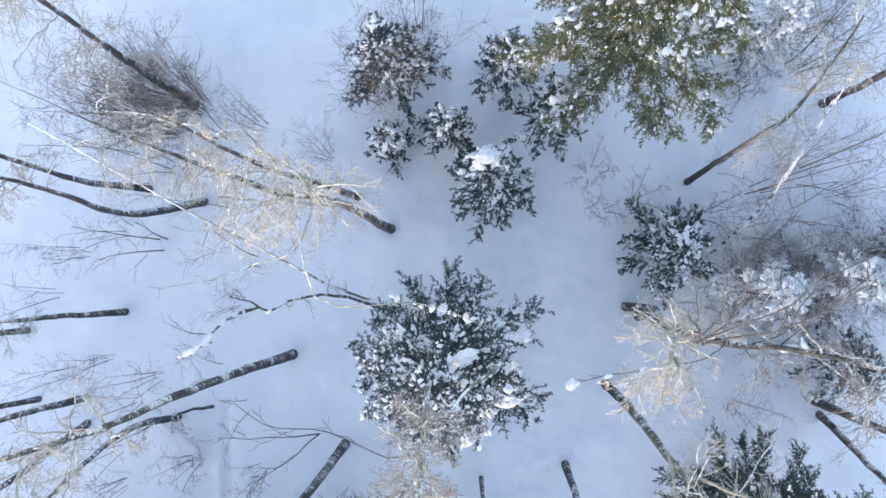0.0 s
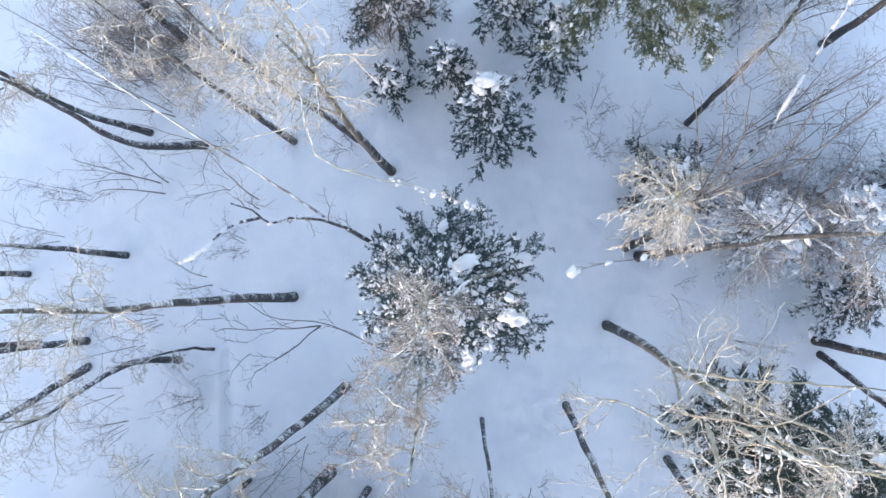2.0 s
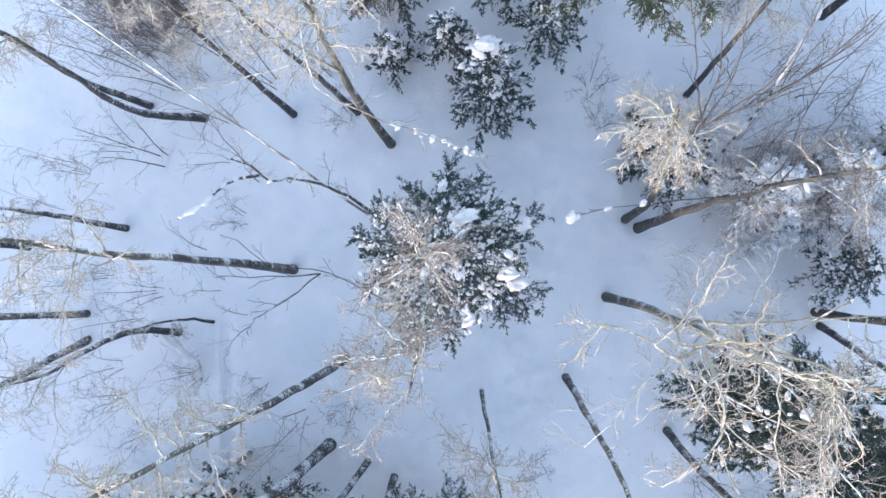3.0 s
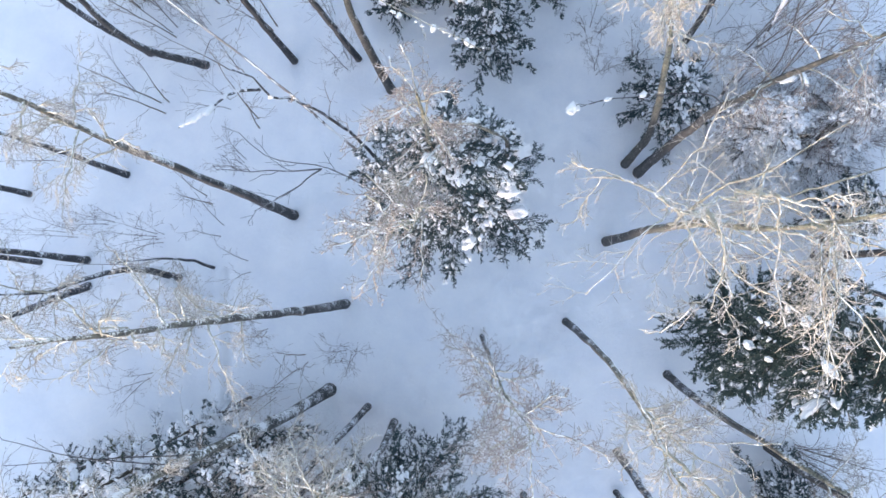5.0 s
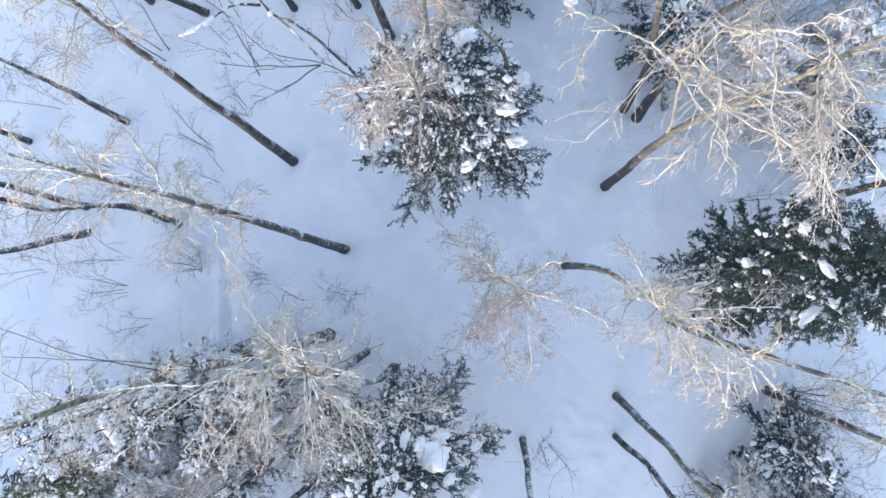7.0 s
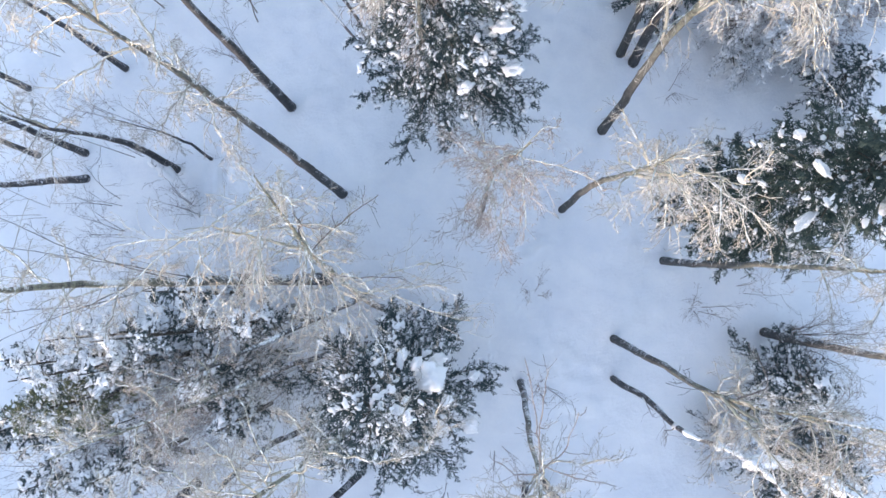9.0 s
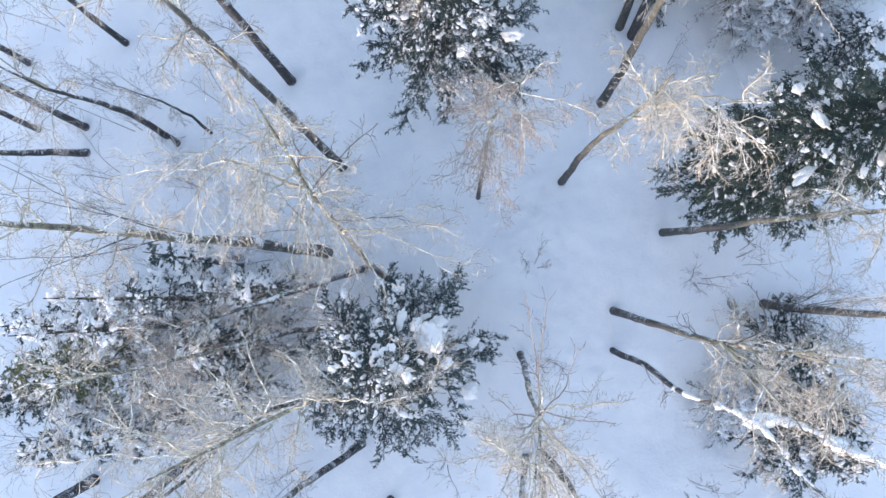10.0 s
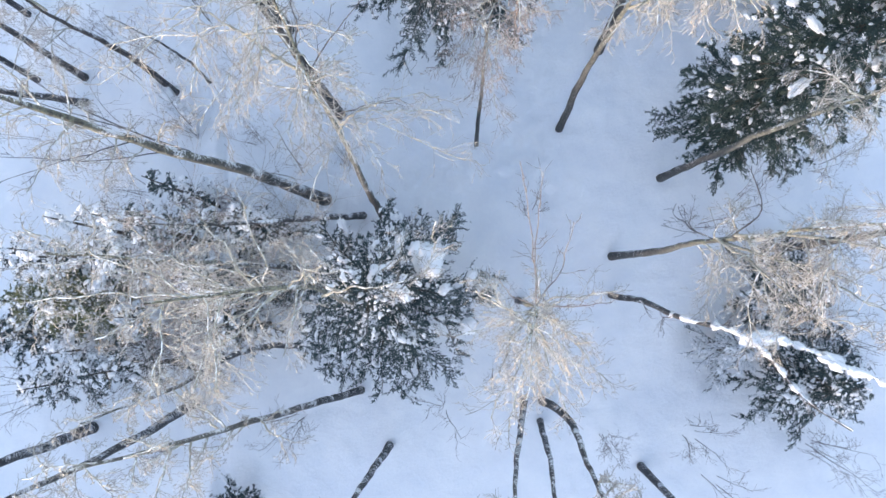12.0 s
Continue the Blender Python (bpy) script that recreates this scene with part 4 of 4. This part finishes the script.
shrub("shrub", 86, (5.2, 4.5, 0), 10, 2.6, 1.4, "low bare shrub poking through snow", TWIG_GREY, (5, 4), 0.018)
snowy_stem("leaning_sapling", 90, [(-4.4, -1.8, 0), (-5.0, -1.3, 4), (-5.78, -0.94, 7.1), (-6.5, -1.0, 10.5), (-6.86, -1.17, 12.4), (-7.0, -0.9, 13), (-7.6, -0.7, 13.3)], 0.09, "bent dark sapling with snow clumps along its tip", 6, 0.1,
           limbs=([(-6.86, -1.15, 12.4), (-7.4, -1.4, 13.0), (-7.9, -1.8, 13.3), (-8.4, -2.3, 13.6), (-8.9, -2.6, 13.6)],), limb_size=0.085)
snowy_stem("bent_brush", 95, [(-15.34, -6.55, 0), (-15.04, -6.75, 0.9), (-13.74, -7.8, 0.8), (-13.15, -8.98, 0.4)], 0.04, "low brushwood bent flat under a thick slab of snow", 16, 0.3, "shrub", sprigs=7)
snowy_stem("leaning_pole", 91, [(-5.2, -1.4, 0), (-6.4, -0.6, 4), (-9.1, 1.3, 8.8), (-13.5, 4.3, 14)], 0.065, "long thin snow-covered leaning dead stem", 12, 0.05, sprigs=2, bark=TWIG_GREY, ridge=0.036)
snowy_stem("leaning_pole", 92, [(10.6, 0.6, 0), (11.6, 2.8, 5), (13.1, 6.2, 7.5), (13.8, 7.4, 8)], 0.07, "broken snow-covered leaning dead stem", 30, 0.10, sprigs=3, ridge=0.085)
snowy_stem("leaning_tree", 93, [(6.2, -16.8, 0), (6.7, -17.35, 5.5), (7.2, -17.95, 8.9), (8.66, -18.45, 10.3), (9.95, -19.65, 10.0), (10.6, -20.6, 10.6), (11.6, -21.3, 11.0)], 0.15, "bent dark tree weighed down by thick snow", 30, 0.13,
           limbs=([(8.6, -18.43, 10.2), (9.4, -18.35, 10.2), (10.5, -18.6, 9.9), (11.6, -19.2, 10.4), (13.2, -19.9, 10.2)],), limb_size=0.12, ridge=0.078, bare=0.56,
           slabs=((9.15, -18.38, 10.3, 0.25, 2.6, 5), (8.75, -18.42, 10.4, 0.2, 1.5, -30), (9.9, -18.45, 10.15, 0.16, 1.8, -15), (11.35, -19.1, 10.5, 0.24, 2.0, -28), (12.1, -19.45, 10.4, 0.18, 1.6, -20)))

# ---------------------------------------------------------------- young growth under the trees
for k, (gx, gy, gh, gs) in enumerate(((-15.5, 6.3, 5.5, 6), (-13.2, 5.2, 5.0, 6), (-10.4, 6.9, 4.5, 5), (-7.0, 5.4, 5.0, 6), (-6.2, 3.2, 4.0, 5), (-11.2, -1.6, 3.5, 5),
                                      (-17.6, -4.2, 5.0, 4), (-15.2, -5.0, 4.5, 5), (-19.0, 0.8, 5.0, 5), (-13.4, -9.0, 4.0, 5), (-10.2, -9.4, 4.5, 4), (-16.8, -10.0, 4.5, 5),
                                      (-6.0, -10.4, 5.0, 5), (10.5, 2.6, 5.5, 7), (16.2, 3.4, 5.5, 7), (13.6, 4.8, 5.0, 6), (11.6, 8.2, 5.0, 5),
                                      (10.0, -13.6, 3.5, 5), (15.5, -11.0, 4.0, 6), (5.6, 2.8, 3.0, 6), (7.4, 3.4, 3.2, 6), (2.6, -13.0, 3.5, 3), (-8.2, -22.5, 4.5, 6),
                                      (-14.2, -24.0, 4.5, 6), (5.8, -23.2, 4.5, 5), (9.6, -23.0, 4.0, 5), (15.0, -23.6, 5.0, 7))):
    shrub("sapling_clump", 200 + k, (gx, gy, 0), gs, gh, 1.0, "thin bare saplings rising from the snow", TWIG_GREY, (6, 5), 0.02, "bare saplings")
for k, (gx, gy, gh, gs) in enumerate(((-18.2, 5.6, 6.5, 3), (-16.6, 2.0, 6.0, 3), (-11.8, 1.4, 5.0, 2), (-20.2, -1.2, 6.0, 3), (-19.6, -4.8, 6.5, 3), (-16.2, -6.2, 6.0, 3), (-17.2, -8.6, 6.0, 3),
                                      (-12.2, -4.6, 5.0, 2), (-10.8, -6.4, 5.0, 2), (-20.6, -9.0, 6.0, 3), (-15.8, -11.6, 5.5, 3), (-9.4, -12.2, 6.0, 3), (12.6, 6.0, 6.0, 3), (15.8, 5.6, 6.0, 3),
                                      (11.0, 4.6, 5.0, 3), (9.0, -3.6, 4.5, 2), (11.6, -6.0, 4.5, 3), (12.2, -12.6, 5.0, 3), (0.8, -20.0, 5.0, 2), (-1.5, -22.0, 5.0, 3), (10.4, -25.0, 5.5, 3), (-19.5, -21.0, 6.0, 4))):
    shrub("sapling_clump", 240 + k, (gx, gy, 0), gs, gh, 1.3, "few slender bare saplings in open snow", TWIG_GREY, (5, 4), 0.02, "bare saplings")

for k, (gx, gy, gh, gs) in enumerate(((-16.2, 6.0, 9.5, 3), (-14.6, 4.8, 8.5, 3), (-12.2, 6.4, 8.5, 3), (-11.6, 3.0, 7.5, 2), (-15.0, 1.4, 8.0, 3), (-10.6, 0.2, 7.0, 2), (-9.6, 5.0, 7.5, 3), (-13.0, -3.4, 6.5, 2), (12.6, 3.6, 9.0, 4), (14.6, 4.4, 9.0, 4))):
    shrub("sapling_clump", 270 + k, (gx, gy, 0), gs, gh, 1.5, "tall dark whips of young bare trees", TWIG_BROWN, (5, 4), 0.034, "bare saplings")
